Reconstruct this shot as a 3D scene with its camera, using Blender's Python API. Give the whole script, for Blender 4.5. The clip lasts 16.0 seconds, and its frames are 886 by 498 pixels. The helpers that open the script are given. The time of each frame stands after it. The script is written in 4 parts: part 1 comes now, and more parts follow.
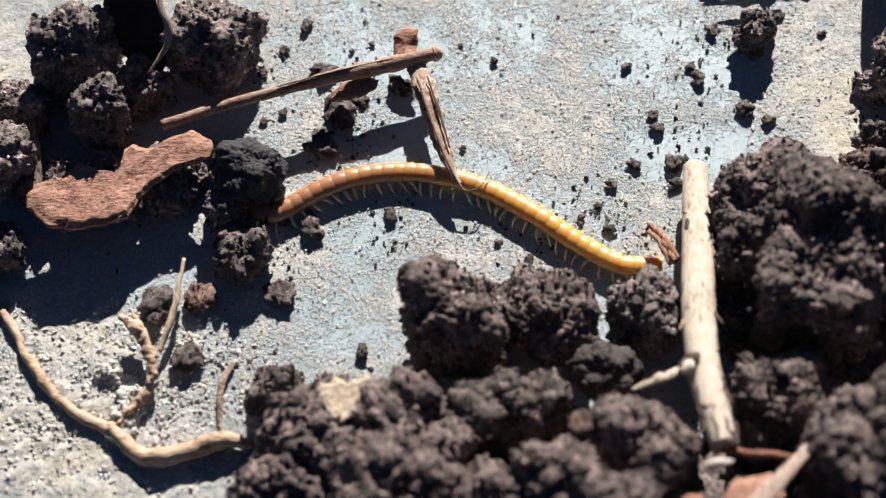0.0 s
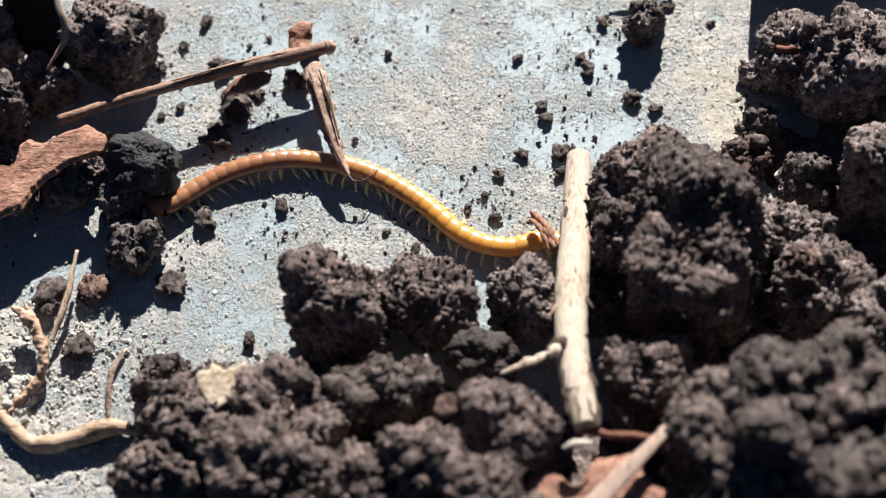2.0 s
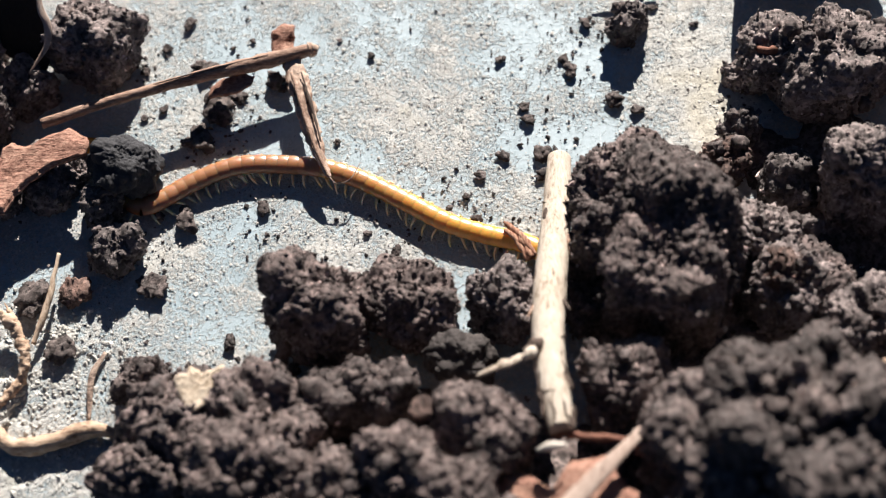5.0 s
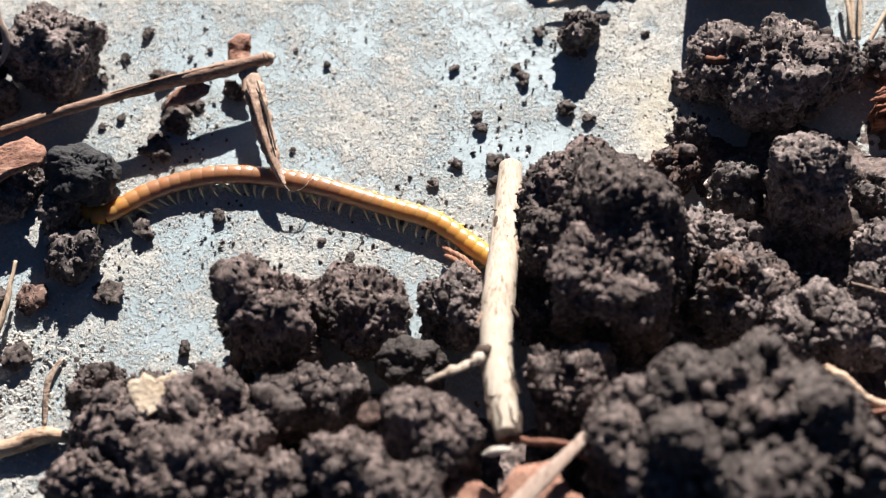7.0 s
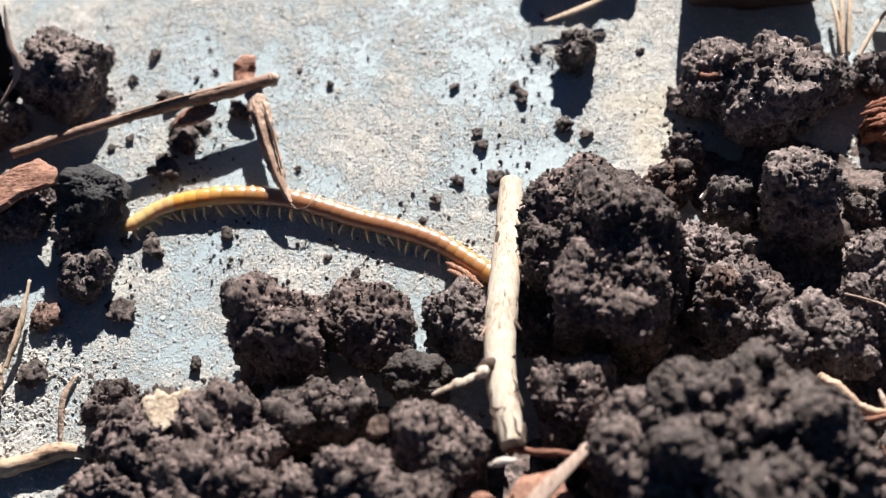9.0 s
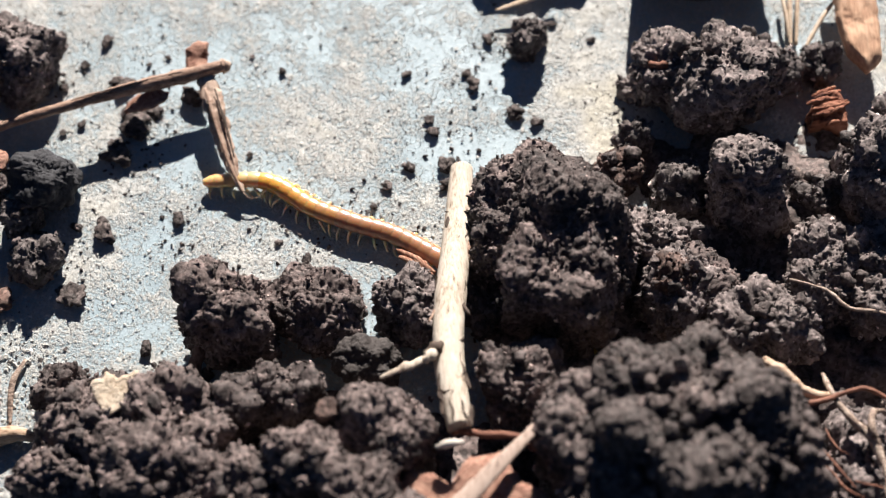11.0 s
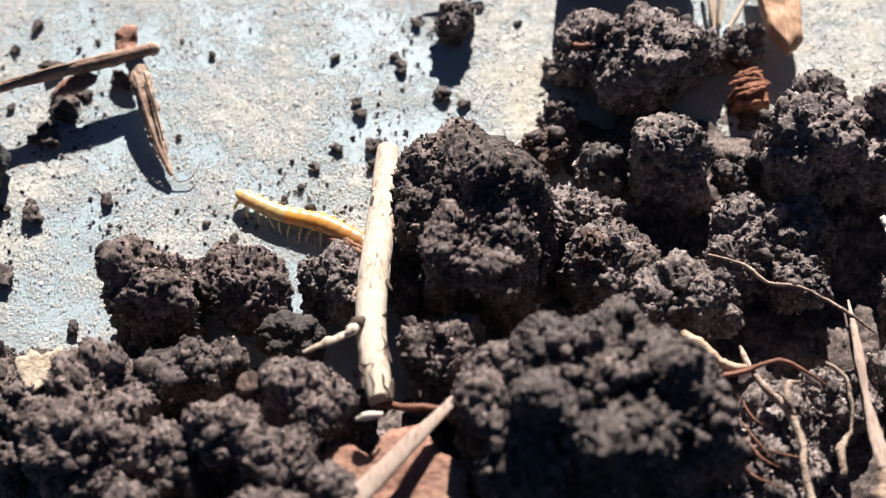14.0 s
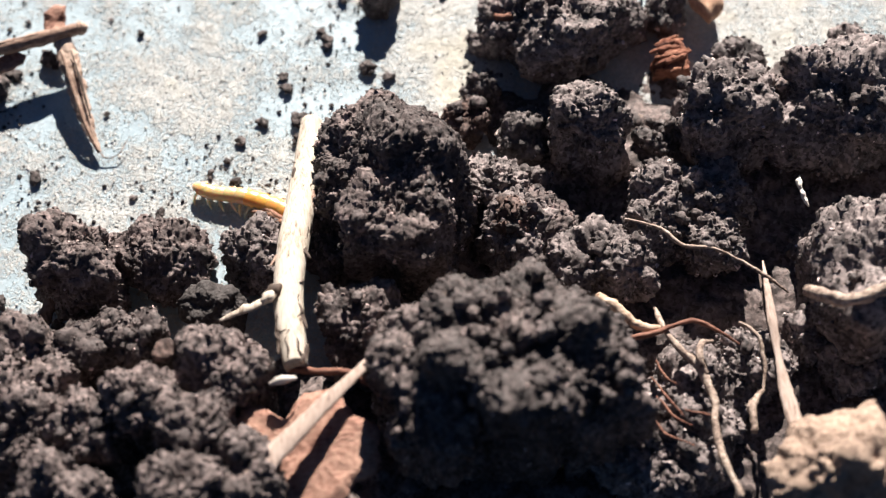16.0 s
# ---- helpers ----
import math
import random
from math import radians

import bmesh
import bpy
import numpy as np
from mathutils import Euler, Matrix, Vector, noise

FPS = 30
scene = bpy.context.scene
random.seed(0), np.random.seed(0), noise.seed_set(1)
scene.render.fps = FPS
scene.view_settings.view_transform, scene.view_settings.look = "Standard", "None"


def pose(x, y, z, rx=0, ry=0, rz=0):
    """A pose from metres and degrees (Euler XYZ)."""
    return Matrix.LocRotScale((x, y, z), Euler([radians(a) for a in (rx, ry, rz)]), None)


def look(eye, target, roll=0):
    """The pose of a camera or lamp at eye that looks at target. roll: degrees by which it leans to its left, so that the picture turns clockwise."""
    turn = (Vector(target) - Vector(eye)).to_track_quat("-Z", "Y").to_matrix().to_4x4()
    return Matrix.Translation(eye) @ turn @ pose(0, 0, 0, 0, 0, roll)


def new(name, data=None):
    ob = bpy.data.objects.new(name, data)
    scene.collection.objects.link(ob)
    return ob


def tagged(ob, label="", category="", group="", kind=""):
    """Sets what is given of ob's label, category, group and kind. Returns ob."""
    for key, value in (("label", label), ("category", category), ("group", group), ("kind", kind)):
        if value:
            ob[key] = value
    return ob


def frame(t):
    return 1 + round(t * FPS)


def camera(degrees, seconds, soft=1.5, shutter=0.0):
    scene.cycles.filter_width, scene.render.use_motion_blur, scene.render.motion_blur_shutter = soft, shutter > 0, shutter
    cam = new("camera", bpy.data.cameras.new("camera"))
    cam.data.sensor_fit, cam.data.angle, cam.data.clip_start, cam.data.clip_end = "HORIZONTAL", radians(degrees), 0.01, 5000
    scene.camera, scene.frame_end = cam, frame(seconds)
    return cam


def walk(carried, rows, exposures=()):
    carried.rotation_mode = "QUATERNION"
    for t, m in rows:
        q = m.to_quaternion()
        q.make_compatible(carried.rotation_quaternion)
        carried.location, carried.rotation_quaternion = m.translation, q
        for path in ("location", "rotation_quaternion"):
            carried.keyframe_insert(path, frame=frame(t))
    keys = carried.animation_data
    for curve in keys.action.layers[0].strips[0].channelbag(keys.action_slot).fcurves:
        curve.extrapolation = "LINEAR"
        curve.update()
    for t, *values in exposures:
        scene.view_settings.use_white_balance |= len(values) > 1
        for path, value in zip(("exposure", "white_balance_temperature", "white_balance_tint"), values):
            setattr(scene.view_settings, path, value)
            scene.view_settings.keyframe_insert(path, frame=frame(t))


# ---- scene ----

CM = 0.01                                   # plan numbers are in centimetres

cam = camera(32.0, 16.0, soft=1.2)
PATH = [
    (0, (1.041, -6.318, 12.403), (0.567, 0.434, 0.149), -4.38),
    (0.5, (1.299, -6.372, 12.389), (0.806, 0.405, 0.149), -4.56),
    (1, (1.633, -6.394, 12.523), (1.180, 0.446, 0.316), -4.42),
    (1.5, (1.935, -6.489, 12.657), (1.482, 0.290, 0.416), -4.58),
    (2, (2.235, -6.505, 12.554), (1.614, 0.218, 0.290), -6.05),
    (2.5, (2.356, -6.455, 12.555), (1.603, 0.284, 0.307), -7.12),
    (3, (2.434, -6.462, 12.572), (1.701, 0.298, 0.334), -6.91),
    (3.5, (2.475, -6.454, 12.648), (1.772, 0.336, 0.425), -6.59),
    (4, (2.488, -6.471, 12.552), (1.720, 0.282, 0.313), -7.21),
    (6.5, (2.794, -6.507, 12.644), (2.030, 0.201, 0.380), -7.39),
    (7, (2.867, -6.530, 12.739), (2.245, 0.193, 0.475), -6.26),
    (7.5, (2.911, -6.538, 12.763), (2.362, 0.202, 0.505), -5.63),
    (8, (2.977, -6.539, 12.812), (2.411, 0.199, 0.554), -5.71),
    (8.5, (2.913, -6.536, 12.886), (2.288, 0.255, 0.660), -6.21),
    (9, (2.790, -6.589, 13.149), (2.233, 0.135, 0.882), -6.42),
    (9.5, (2.875, -6.642, 13.187), (2.377, 0.046, 0.898), -5.98),
    (10, (2.987, -6.685, 13.204), (2.560, -0.016, 0.902), -5.38),
    (12.5, (2.765, -6.874, 13.046), (2.738, -0.004, 0.848), -2.35),
    (13, (2.751, -6.902, 13.062), (2.742, -0.021, 0.870), -2.21),
    (13.5, (2.892, -6.943, 13.097), (2.960, -0.160, 0.850), -1.71),
    (14, (3.329, -7.096, 13.123), (3.377, -0.309, 0.878), -2.02),
    (14.5, (3.723, -7.251, 13.101), (3.780, -0.461, 0.858), -2.40),
    (15, (4.006, -7.352, 13.177), (4.068, -0.508, 0.964), -2.47),
    (15.5, (4.058, -7.412, 13.144), (4.095, -0.631, 0.896), -3.02),
    (16, (4.112, -7.489, 13.092), (4.112, -0.682, 0.858), -3.36),
]
EXPOSURES = [(0.0, 1.36, 5000, 10), (4.0, 1.47, 5000, 10), (9.0, 1.54, 5000, 10), (13.0, 1.57, 5000, 10), (14.5, 1.66, 5000, 10), (16.0, 1.78, 5000, 10)]
walk(cam, [(t, look([v * CM for v in eye], [v * CM for v in target], roll)) for t, eye, target, roll in PATH], EXPOSURES)
cam.data.dof.use_dof = True
cam.data.dof.focus_distance = 14.5 * CM
cam.data.dof.aperture_fstop = 23.0

# ---- light: low sun behind the things, clear sky ----
SUN_HIGH, SUN_TURN = 28.5, 8.0              # degrees above the sheet, degrees from +y towards +x
world = bpy.data.worlds.new("sky")
scene.world = world
world.use_nodes = True
sky = world.node_tree.nodes.new("ShaderNodeTexSky")
sky.sky_type = "NISHITA"
sky.sun_disc = False
sky.dust_density = 0.3
sky.ozone_density = 3.0
sky.sun_elevation = radians(SUN_HIGH)
sky.sun_rotation = radians(SUN_TURN)
background = world.node_tree.nodes["Background"]
background.inputs["Strength"].default_value = 0.0075
world.node_tree.links.new(sky.outputs["Color"], background.inputs["Color"])

sun = new("sun", bpy.data.lights.new("sun", "SUN"))
sun.data.energy = 5.0
sun.data.angle = radians(0.5)
sun.data.color = (1.0, 0.775, 0.525)
toward = Vector((math.sin(radians(SUN_TURN)) * math.cos(radians(SUN_HIGH)),
                 math.cos(radians(SUN_TURN)) * math.cos(radians(SUN_HIGH)), math.sin(radians(SUN_HIGH))))
sun.rotation_mode = "QUATERNION"
sun.rotation_quaternion = toward.to_track_quat("Z", "Y")
sun.location = toward * 0.6


# ---- materials ----
class Nodes:
    """A small shorthand for one node material; sizes are in centimetres."""

    def __init__(self, name):
        self.mat = bpy.data.materials.new(name)
        self.mat.use_nodes = True
        self.tree = self.mat.node_tree
        self.shader = self.tree.nodes["Principled BSDF"]
        self.where = self.add("ShaderNodeTexCoord").outputs["Object"]

    def add(self, kind):
        return self.tree.nodes.new(kind)

    def link(self, a, b):
        self.tree.links.new(a, b)

    def world_place(self):
        self.where = self.add("ShaderNodeNewGeometry").outputs["Position"]

    def stretched(self, sx, sy, sz):
        n = self.add("ShaderNodeMapping")
        n.inputs["Scale"].default_value = (sx, sy, sz)
        self.link(self.where, n.inputs["Vector"])
        return n.outputs["Vector"]

    def noise(self, size, detail=4.0, rough=0.6, where=None):
        n = self.add("ShaderNodeTexNoise")
        n.inputs["Scale"].default_value = 1.0 / (size * CM)
        n.inputs["Detail"].default_value = detail
        n.inputs["Roughness"].default_value = rough
        self.link(where or self.where, n.inputs["Vector"])
        return n.outputs["Fac"]

    def cells(self, size, out="Distance", where=None):
        n = self.add("ShaderNodeTexVoronoi")
        n.inputs["Scale"].default_value = 1.0 / (size * CM)
        self.link(where or self.where, n.inputs["Vector"])
        return n.outputs[out]

    def ramp(self, fac, stops):
        n = self.add("ShaderNodeValToRGB")
        while len(n.color_ramp.elements) < len(stops):
            n.color_ramp.elements.new(0.5)
        for e, (at, col) in zip(n.color_ramp.elements, stops):
            e.position = at
            e.color = (*col, 1.0) if len(col) == 3 else col
        self.link(fac, n.inputs["Fac"])
        return n.outputs["Color"]

    def grey(self, fac, a, b, lo, hi):
        n = self.add("ShaderNodeMapRange")
        for key, v in (("From Min", a), ("From Max", b), ("To Min", lo), ("To Max", hi)):
            n.inputs[key].default_value = v
        self.link(fac, n.inputs["Value"])
        return n.outputs["Result"]

    def mix(self, fac, a, b, blend="MIX"):
        n = self.add("ShaderNodeMix")
        n.data_type, n.blend_type = "RGBA", blend
        if isinstance(fac, float):
            n.inputs["Factor"].default_value = fac
        else:
            self.link(fac, n.inputs["Factor"])
        for key, v in (("A", a), ("B", b)):
            socket = next(s for s in n.inputs if s.name == key and s.type == "RGBA")
            if isinstance(v, tuple):
                socket.default_value = (*v, 1.0)
            else:
                self.link(v, socket)
        return next(s for s in n.outputs if s.type == "RGBA")

    def math(self, op, a, b):
        n = self.add("ShaderNodeMath")
        n.operation = op
        for socket, v in zip(n.inputs, (a, b)):
            if isinstance(v, float):
                socket.default_value = v
            else:
                self.link(v, socket)
        return n.outputs["Value"]

    def bump(self, height, depth, strength=1.0):
        n = self.add("ShaderNodeBump")
        n.inputs["Distance"].default_value = depth * CM
        n.inputs["Strength"].default_value = strength
        self.link(height, n.inputs["Height"])
        self.link(n.outputs["Normal"], self.shader.inputs["Normal"])

    def done(self, colour, rough=0.7, spec=0.5):
        if isinstance(colour, tuple):
            self.shader.inputs["Base Color"].default_value = (*colour, 1.0)
        else:
            self.link(colour, self.shader.inputs["Base Color"])
        if isinstance(rough, float):
            self.shader.inputs["Roughness"].default_value = rough
        else:
            self.link(rough, self.shader.inputs["Roughness"])
        self.shader.inputs["Specular IOR Level"].default_value = spec
        return self.mat


def soil_material(name, dark, light, glint=6.5):
    n = Nodes(name)
    n.world_place()
    tone = n.ramp(n.noise(0.22, 7, 0.72), [(0.32, dark), (0.68, light)])
    grain = n.cells(0.035, "Color")
    speck = n.grey(grain, 0.0, 1.0, 0.3, 2.0)
    col = n.mix(1.0, tone, speck, "MULTIPLY")
    # pale bits and a few brightened grains paint sun glints into the colour
    bits = n.ramp(n.cells(0.055, "Color"), [(0.0, (0, 0, 0)), (0.935, (0, 0, 0)), (0.955, (1, 1, 1))])
    island = n.add("ShaderNodeNewGeometry").outputs["Random Per Island"]
    col = n.mix(1.0, col, n.ramp(island, [(0.0, (0.8, 0.8, 0.8)), (0.6, (1.0, 1.0, 1.0)), (0.93, (1.4, 1.36, 1.35)), (0.968, (1.5, 1.45, 1.4)), (0.982, (glint, glint * 0.97, glint * 0.94))]), "MULTIPLY")
    col = n.mix(n.math("MULTIPLY", bits, 0.4), col, (0.30, 0.24, 0.20))
    n.bump(n.math("ADD", n.noise(0.05, 6, 0.75), n.math("MULTIPLY", n.noise(0.015, 3), 0.5)), 0.012, 1.0)
    wet = n.mix(bits, n.grey(n.noise(0.08, 2), 0.35, 0.65, 0.95, 0.62), (0.12, 0.12, 0.12))
    return n.done(col, wet, 0.3)


def wood_material(name, stops, along, fine=0.02, depth=0.01, rough=0.75, long=14.0):
    """Fibres run along the object's axis 0, 1 or 2."""
    n = Nodes(name)
    scale = [1.0, 1.0, 1.0]
    scale[along] = 1.0 / long
    fibre = n.noise(fine, 5, 0.65, n.stretched(*scale))
    blotch = n.noise(0.3, 3)
    both = n.math("ADD", n.math("MULTIPLY", fibre, 0.65), n.math("MULTIPLY", blotch, 0.35))
    col = n.ramp(both, stops)
    n.bump(fibre, depth, 0.8)
    return n.done(col, rough, 0.3)


def sheet_material():
    n = Nodes("worn_painted_sheet")
    n.world_place()
    crust = n.add("ShaderNodeAttribute")
    crust.attribute_name = "crust"
    amount = crust.outputs["Fac"]
    paint = n.ramp(n.noise(0.8, 5, 0.65), [(0.3, (0.295, 0.372, 0.418)), (0.7, (0.38, 0.455, 0.50))])
    fine = n.noise(0.035, 6, 0.7)
    clumps = n.noise(0.11, 5, 0.65)
    flake = n.cells(0.028, "Color")
    paint = n.mix(1.0, paint, n.grey(n.noise(0.045, 6, 0.75), 0.3, 0.7, 0.84, 1.14), "MULTIPLY")
    cream = n.ramp(n.noise(0.6, 4), [(0.3, (0.435, 0.44, 0.428)), (0.7, (0.50, 0.497, 0.47))])
    cream = n.mix(n.grey(amount, 0.75, 1.0, 0.0, 1.0), cream, n.mix(1.0, cream, (1.0, 0.95, 0.84), "MULTIPLY"))
    pale = n.mix(1.0, cream, n.grey(flake, 0.0, 1.0, 0.76, 1.2), "MULTIPLY")
    there = n.math("ADD", amount, n.math("ADD", n.math("MULTIPLY", fine, 2.0), n.math("SUBTRACT", n.math("MULTIPLY", clumps, 0.9), 1.95)))
    cover = n.grey(there, -0.2, 0.2, 0.0, 1.0)
    col = n.mix(cover, paint, pale)
    cracks = n.ramp(n.noise(0.05, 5, 0.75), [(0.35, (1, 1, 1)), (0.40, (0, 0, 0))])
    col = n.mix(n.math("MULTIPLY", cracks, 0.45), col, (0.24, 0.24, 0.225))
    chips = n.ramp(n.cells(0.07, "Color"), [(0.0, (0, 0, 0)), (0.95, (0, 0, 0)), (0.97, (1, 1, 1))])
    col = n.mix(n.math("MULTIPLY", chips, n.grey(n.cells(0.07), 0.1, 0.3, 0.8, 0.0)), col, (0.66, 0.65, 0.62))
    lines = n.noise(0.03, 2, 0.5, n.stretched(1.0, 0.05, 1.0))
    scratch = n.ramp(lines, [(0.70, (0, 0, 0)), (0.73, (1, 1, 1))])
    col = n.mix(n.math("MULTIPLY", scratch, n.grey(cover, 0.0, 1.0, 0.45, 0.1)), col, (0.66, 0.69, 0.70))
    n.bump(n.math("ADD", n.math("MULTIPLY", cover, 0.6), n.math("ADD", n.math("MULTIPLY", n.math("MULTIPLY", fine, n.grey(cover, 0.0, 1.0, 0.6, 1.0)), 1.1), n.math("MULTIPLY", n.math("MULTIPLY", flake, cover), 0.4))), 0.008, 1.0)
    return n.done(col, n.grey(cover, 0.0, 1.0, 0.5, 0.85), 0.4)


GREY = soil_material("dark_grey_soil", (0.0230, 0.0197, 0.0195), (0.1720, 0.1470, 0.1410))
BROWN = soil_material("dark_brown_soil", (0.0170, 0.0137, 0.0131), (0.1270, 0.1020, 0.0960))
NEAR = soil_material("loose_brown_soil", (0.0160, 0.0131, 0.0125), (0.1120, 0.0910, 0.0860))
RUST = soil_material("reddish_brown_soil", (0.0240, 0.0155, 0.0135), (0.1400, 0.0940, 0.0780))
# for the unseen ground: darkened so little light bounces onto clod fronts
DARKGROUND = soil_material("unseen_dark_ground", (0.012, 0.0095, 0.009), (0.06, 0.048, 0.044))
# the clods' soil again, darkened because crumbs show their shaded sides
CRUMB = soil_material("shaded_crumb_soil", (0.0120, 0.0102, 0.0099), (0.0850, 0.0720, 0.0690), 1.5)
CHUNK = soil_material("broken_brown_soil", (0.0165, 0.0135, 0.0130), (0.1300, 0.1060, 0.1010), 1.5)
SHEET = sheet_material()


def flake_material():
    n = Nodes("pale_grit")
    island = n.add("ShaderNodeNewGeometry").outputs["Random Per Island"]
    col = n.ramp(island, [(0.0, (0.33, 0.325, 0.302)), (0.35, (0.40, 0.392, 0.364)), (0.88, (0.49, 0.48, 0.445)), (0.98, (0.68, 0.67, 0.64))])
    n.bump(n.noise(0.01, 2), 0.004, 0.6)
    return n.done(col, 0.75, 0.4)


FLAKES = flake_material()
STICK = wood_material("pale_dry_stem", [(0.335, (0.09, 0.06, 0.042)), (0.385, (0.33, 0.265, 0.20)), (0.47, (0.48, 0.415, 0.335)), (0.63, (0.60, 0.54, 0.46))], 1, 0.025, 0.02, 0.8, 9.0)
TWIG = wood_material("brown_twig_bark", [(0.32, (0.075, 0.043, 0.03)), (0.47, (0.25, 0.16, 0.115)), (0.66, (0.44, 0.325, 0.25))], 0, 0.02, 0.012, 0.8, 4.0)
CHIP = wood_material("speckled_wood_chip", [(0.37, (0.045, 0.024, 0.017)), (0.43, (0.25, 0.165, 0.12)), (0.56, (0.52, 0.40, 0.315))], 1, 0.05, 0.025, 0.8, 2.2)
BARK = wood_material("red_brown_bark", [(0.37, (0.10, 0.045, 0.032)), (0.46, (0.28, 0.15, 0.107)), (0.62, (0.44, 0.275, 0.20))], 0, 0.022, 0.022, 0.88, 2.2)
DARKBARK = wood_material("dark_bark_strip", [(0.3, (0.03, 0.02, 0.016)), (0.6, (0.09, 0.065, 0.05)), (0.8, (0.15, 0.11, 0.09))], 1, 0.03)
ORANGE = wood_material("rotten_orange_wood", [(0.40, (0.05, 0.02, 0.014)), (0.5, (0.24, 0.10, 0.06)), (0.64, (0.44, 0.23, 0.145))], 0, 0.05, 0.04, 0.9, 5.0)
PLANK = wood_material("orange_brown_wood", [(0.3, (0.24, 0.12, 0.07)), (0.5, (0.52, 0.33, 0.21)), (0.75, (0.66, 0.48, 0.34))], 1, 0.03, 0.02, 0.8)
ROOT = wood_material("tan_root", [(0.38, (0.17, 0.105, 0.065)), (0.47, (0.40, 0.285, 0.195)), (0.66, (0.58, 0.46, 0.35))], 0, 0.03, 0.014, 0.8, 3.0)
PALEROOT = wood_material("pale_dirty_root", [(0.40, (0.08, 0.055, 0.042)), (0.49, (0.28, 0.21, 0.165)), (0.66, (0.54, 0.45, 0.37))], 0, 0.03, 0.014, 0.8, 2.0)
REDROOT = wood_material("red_brown_rootlet", [(0.36, (0.07, 0.028, 0.018)), (0.55, (0.20, 0.09, 0.057)), (0.75, (0.34, 0.19, 0.125))], 0, 0.03)
STRAW = wood_material("dry_straw", [(0.34, (0.24, 0.17, 0.11)), (0.46, (0.47, 0.37, 0.27)), (0.7, (0.62, 0.53, 0.42))], 1, 0.03, 0.006, 0.75, 2.0)
SPLIT = wood_material("split_straw_skin", [(0.34, (0.16, 0.11, 0.085)), (0.46, (0.36, 0.275, 0.225)), (0.7, (0.50, 0.41, 0.35))], 1, 0.025, 0.014, 0.75, 8.0)
SPLINT = wood_material("red_brown_splinter", [(0.36, (0.06, 0.025, 0.016)), (0.48, (0.22, 0.105, 0.065)), (0.64, (0.46, 0.29, 0.19))], 1, 0.022, 0.012, 0.85, 6.0)
HUSK = wood_material("papery_husk", [(0.36, (0.36, 0.27, 0.18)), (0.5, (0.58, 0.48, 0.36)), (0.66, (0.70, 0.62, 0.50))], 0, 0.02, 0.02, 0.85, 2.0)
# nearly black: the shadow over the leaf is put into its colour
LEAF = wood_material("shaded_dead_leaf", [(0.3, (0.010, 0.008, 0.007)), (0.6, (0.020, 0.016, 0.013)), (0.85, (0.05, 0.038, 0.028))], 1, 0.03)
STRIP = wood_material("weathered_bark_strip", [(0.36, (0.035, 0.024, 0.02)), (0.5, (0.12, 0.085, 0.068)), (0.66, (0.23, 0.175, 0.145))], 1, 0.03, 0.03, 0.85, 3.0)
WHITE = wood_material("white_root_bit", [(0.3, (0.36, 0.31, 0.25)), (0.5, (0.6, 0.56, 0.5)), (0.7, (0.76, 0.73, 0.67))], 0)


def stone_material(name, dark, light, depth=0.02):
    n = Nodes(name)
    tone = n.ramp(n.noise(0.3, 6, 0.65), [(0.3, dark), (0.7, light)])
    col = n.mix(1.0, tone, n.grey(n.noise(0.04, 3), 0.3, 0.7, 0.75, 1.25), "MULTIPLY")
    n.bump(n.noise(0.06, 5, 0.7), depth, 0.9)
    return n.done(col, 0.8, 0.35)


PEBBLE = stone_material("dark_pebble", (0.018, 0.018, 0.021), (0.042, 0.042, 0.048))
LUMP = stone_material("dark_earthy_lump", (0.024, 0.020, 0.019), (0.062, 0.053, 0.050))
BEIGE = stone_material("beige_stone", (0.16, 0.11, 0.08), (0.50, 0.37, 0.28), 0.06)


def skin_material(name, colour):
    n = Nodes(name)
    col = n.mix(n.noise(0.04, 3), colour, tuple(c * 0.62 for c in colour))
    n.shader.inputs["Subsurface Weight"].default_value = 0.7
    n.shader.inputs["Subsurface Radius"].default_value = (0.0014, 0.0007, 0.0003)
    n.shader.inputs["Subsurface Scale"].default_value = 1.0
    n.bump(n.noise(0.03, 2), 0.001, 0.4)
    n.shader.inputs["Coat Weight"].default_value = 0.9
    n.shader.inputs["Coat Roughness"].default_value = 0.23
    n.shader.inputs["Coat IOR"].default_value = 1.75
    return n.done(col, 0.5, 0.15)


SKINS = [skin_material("amber_skin", tuple(a + (b - a) * f for a, b in zip((0.76, 0.40, 0.05), (0.40, 0.195, 0.085))))
         for f in (0.0, 0.25, 0.5, 0.75, 1.0)]
TAILSKIN = skin_material("yellow_skin", (0.68, 0.48, 0.19))
LEGSKIN = skin_material("pale_leg_skin", (0.88, 0.68, 0.44))


# ---- numbers for rough shapes ----
def mixed(ix, iy, iz, seed):
    """A repeatable scramble of whole numbers."""
    h = (ix.astype(np.int64) * 374761393 + iy.astype(np.int64) * 668265263 + iz.astype(np.int64) * 2147483647 + seed * 974634777) & 0xFFFFFFFF
    h = ((h ^ (h >> 13)) * 1274126177) & 0xFFFFFFFF
    h = ((h ^ (h >> 15)) * 2246822519) & 0xFFFFFFFF
    return (h ^ (h >> 16)) & 0xFFFFFFFF


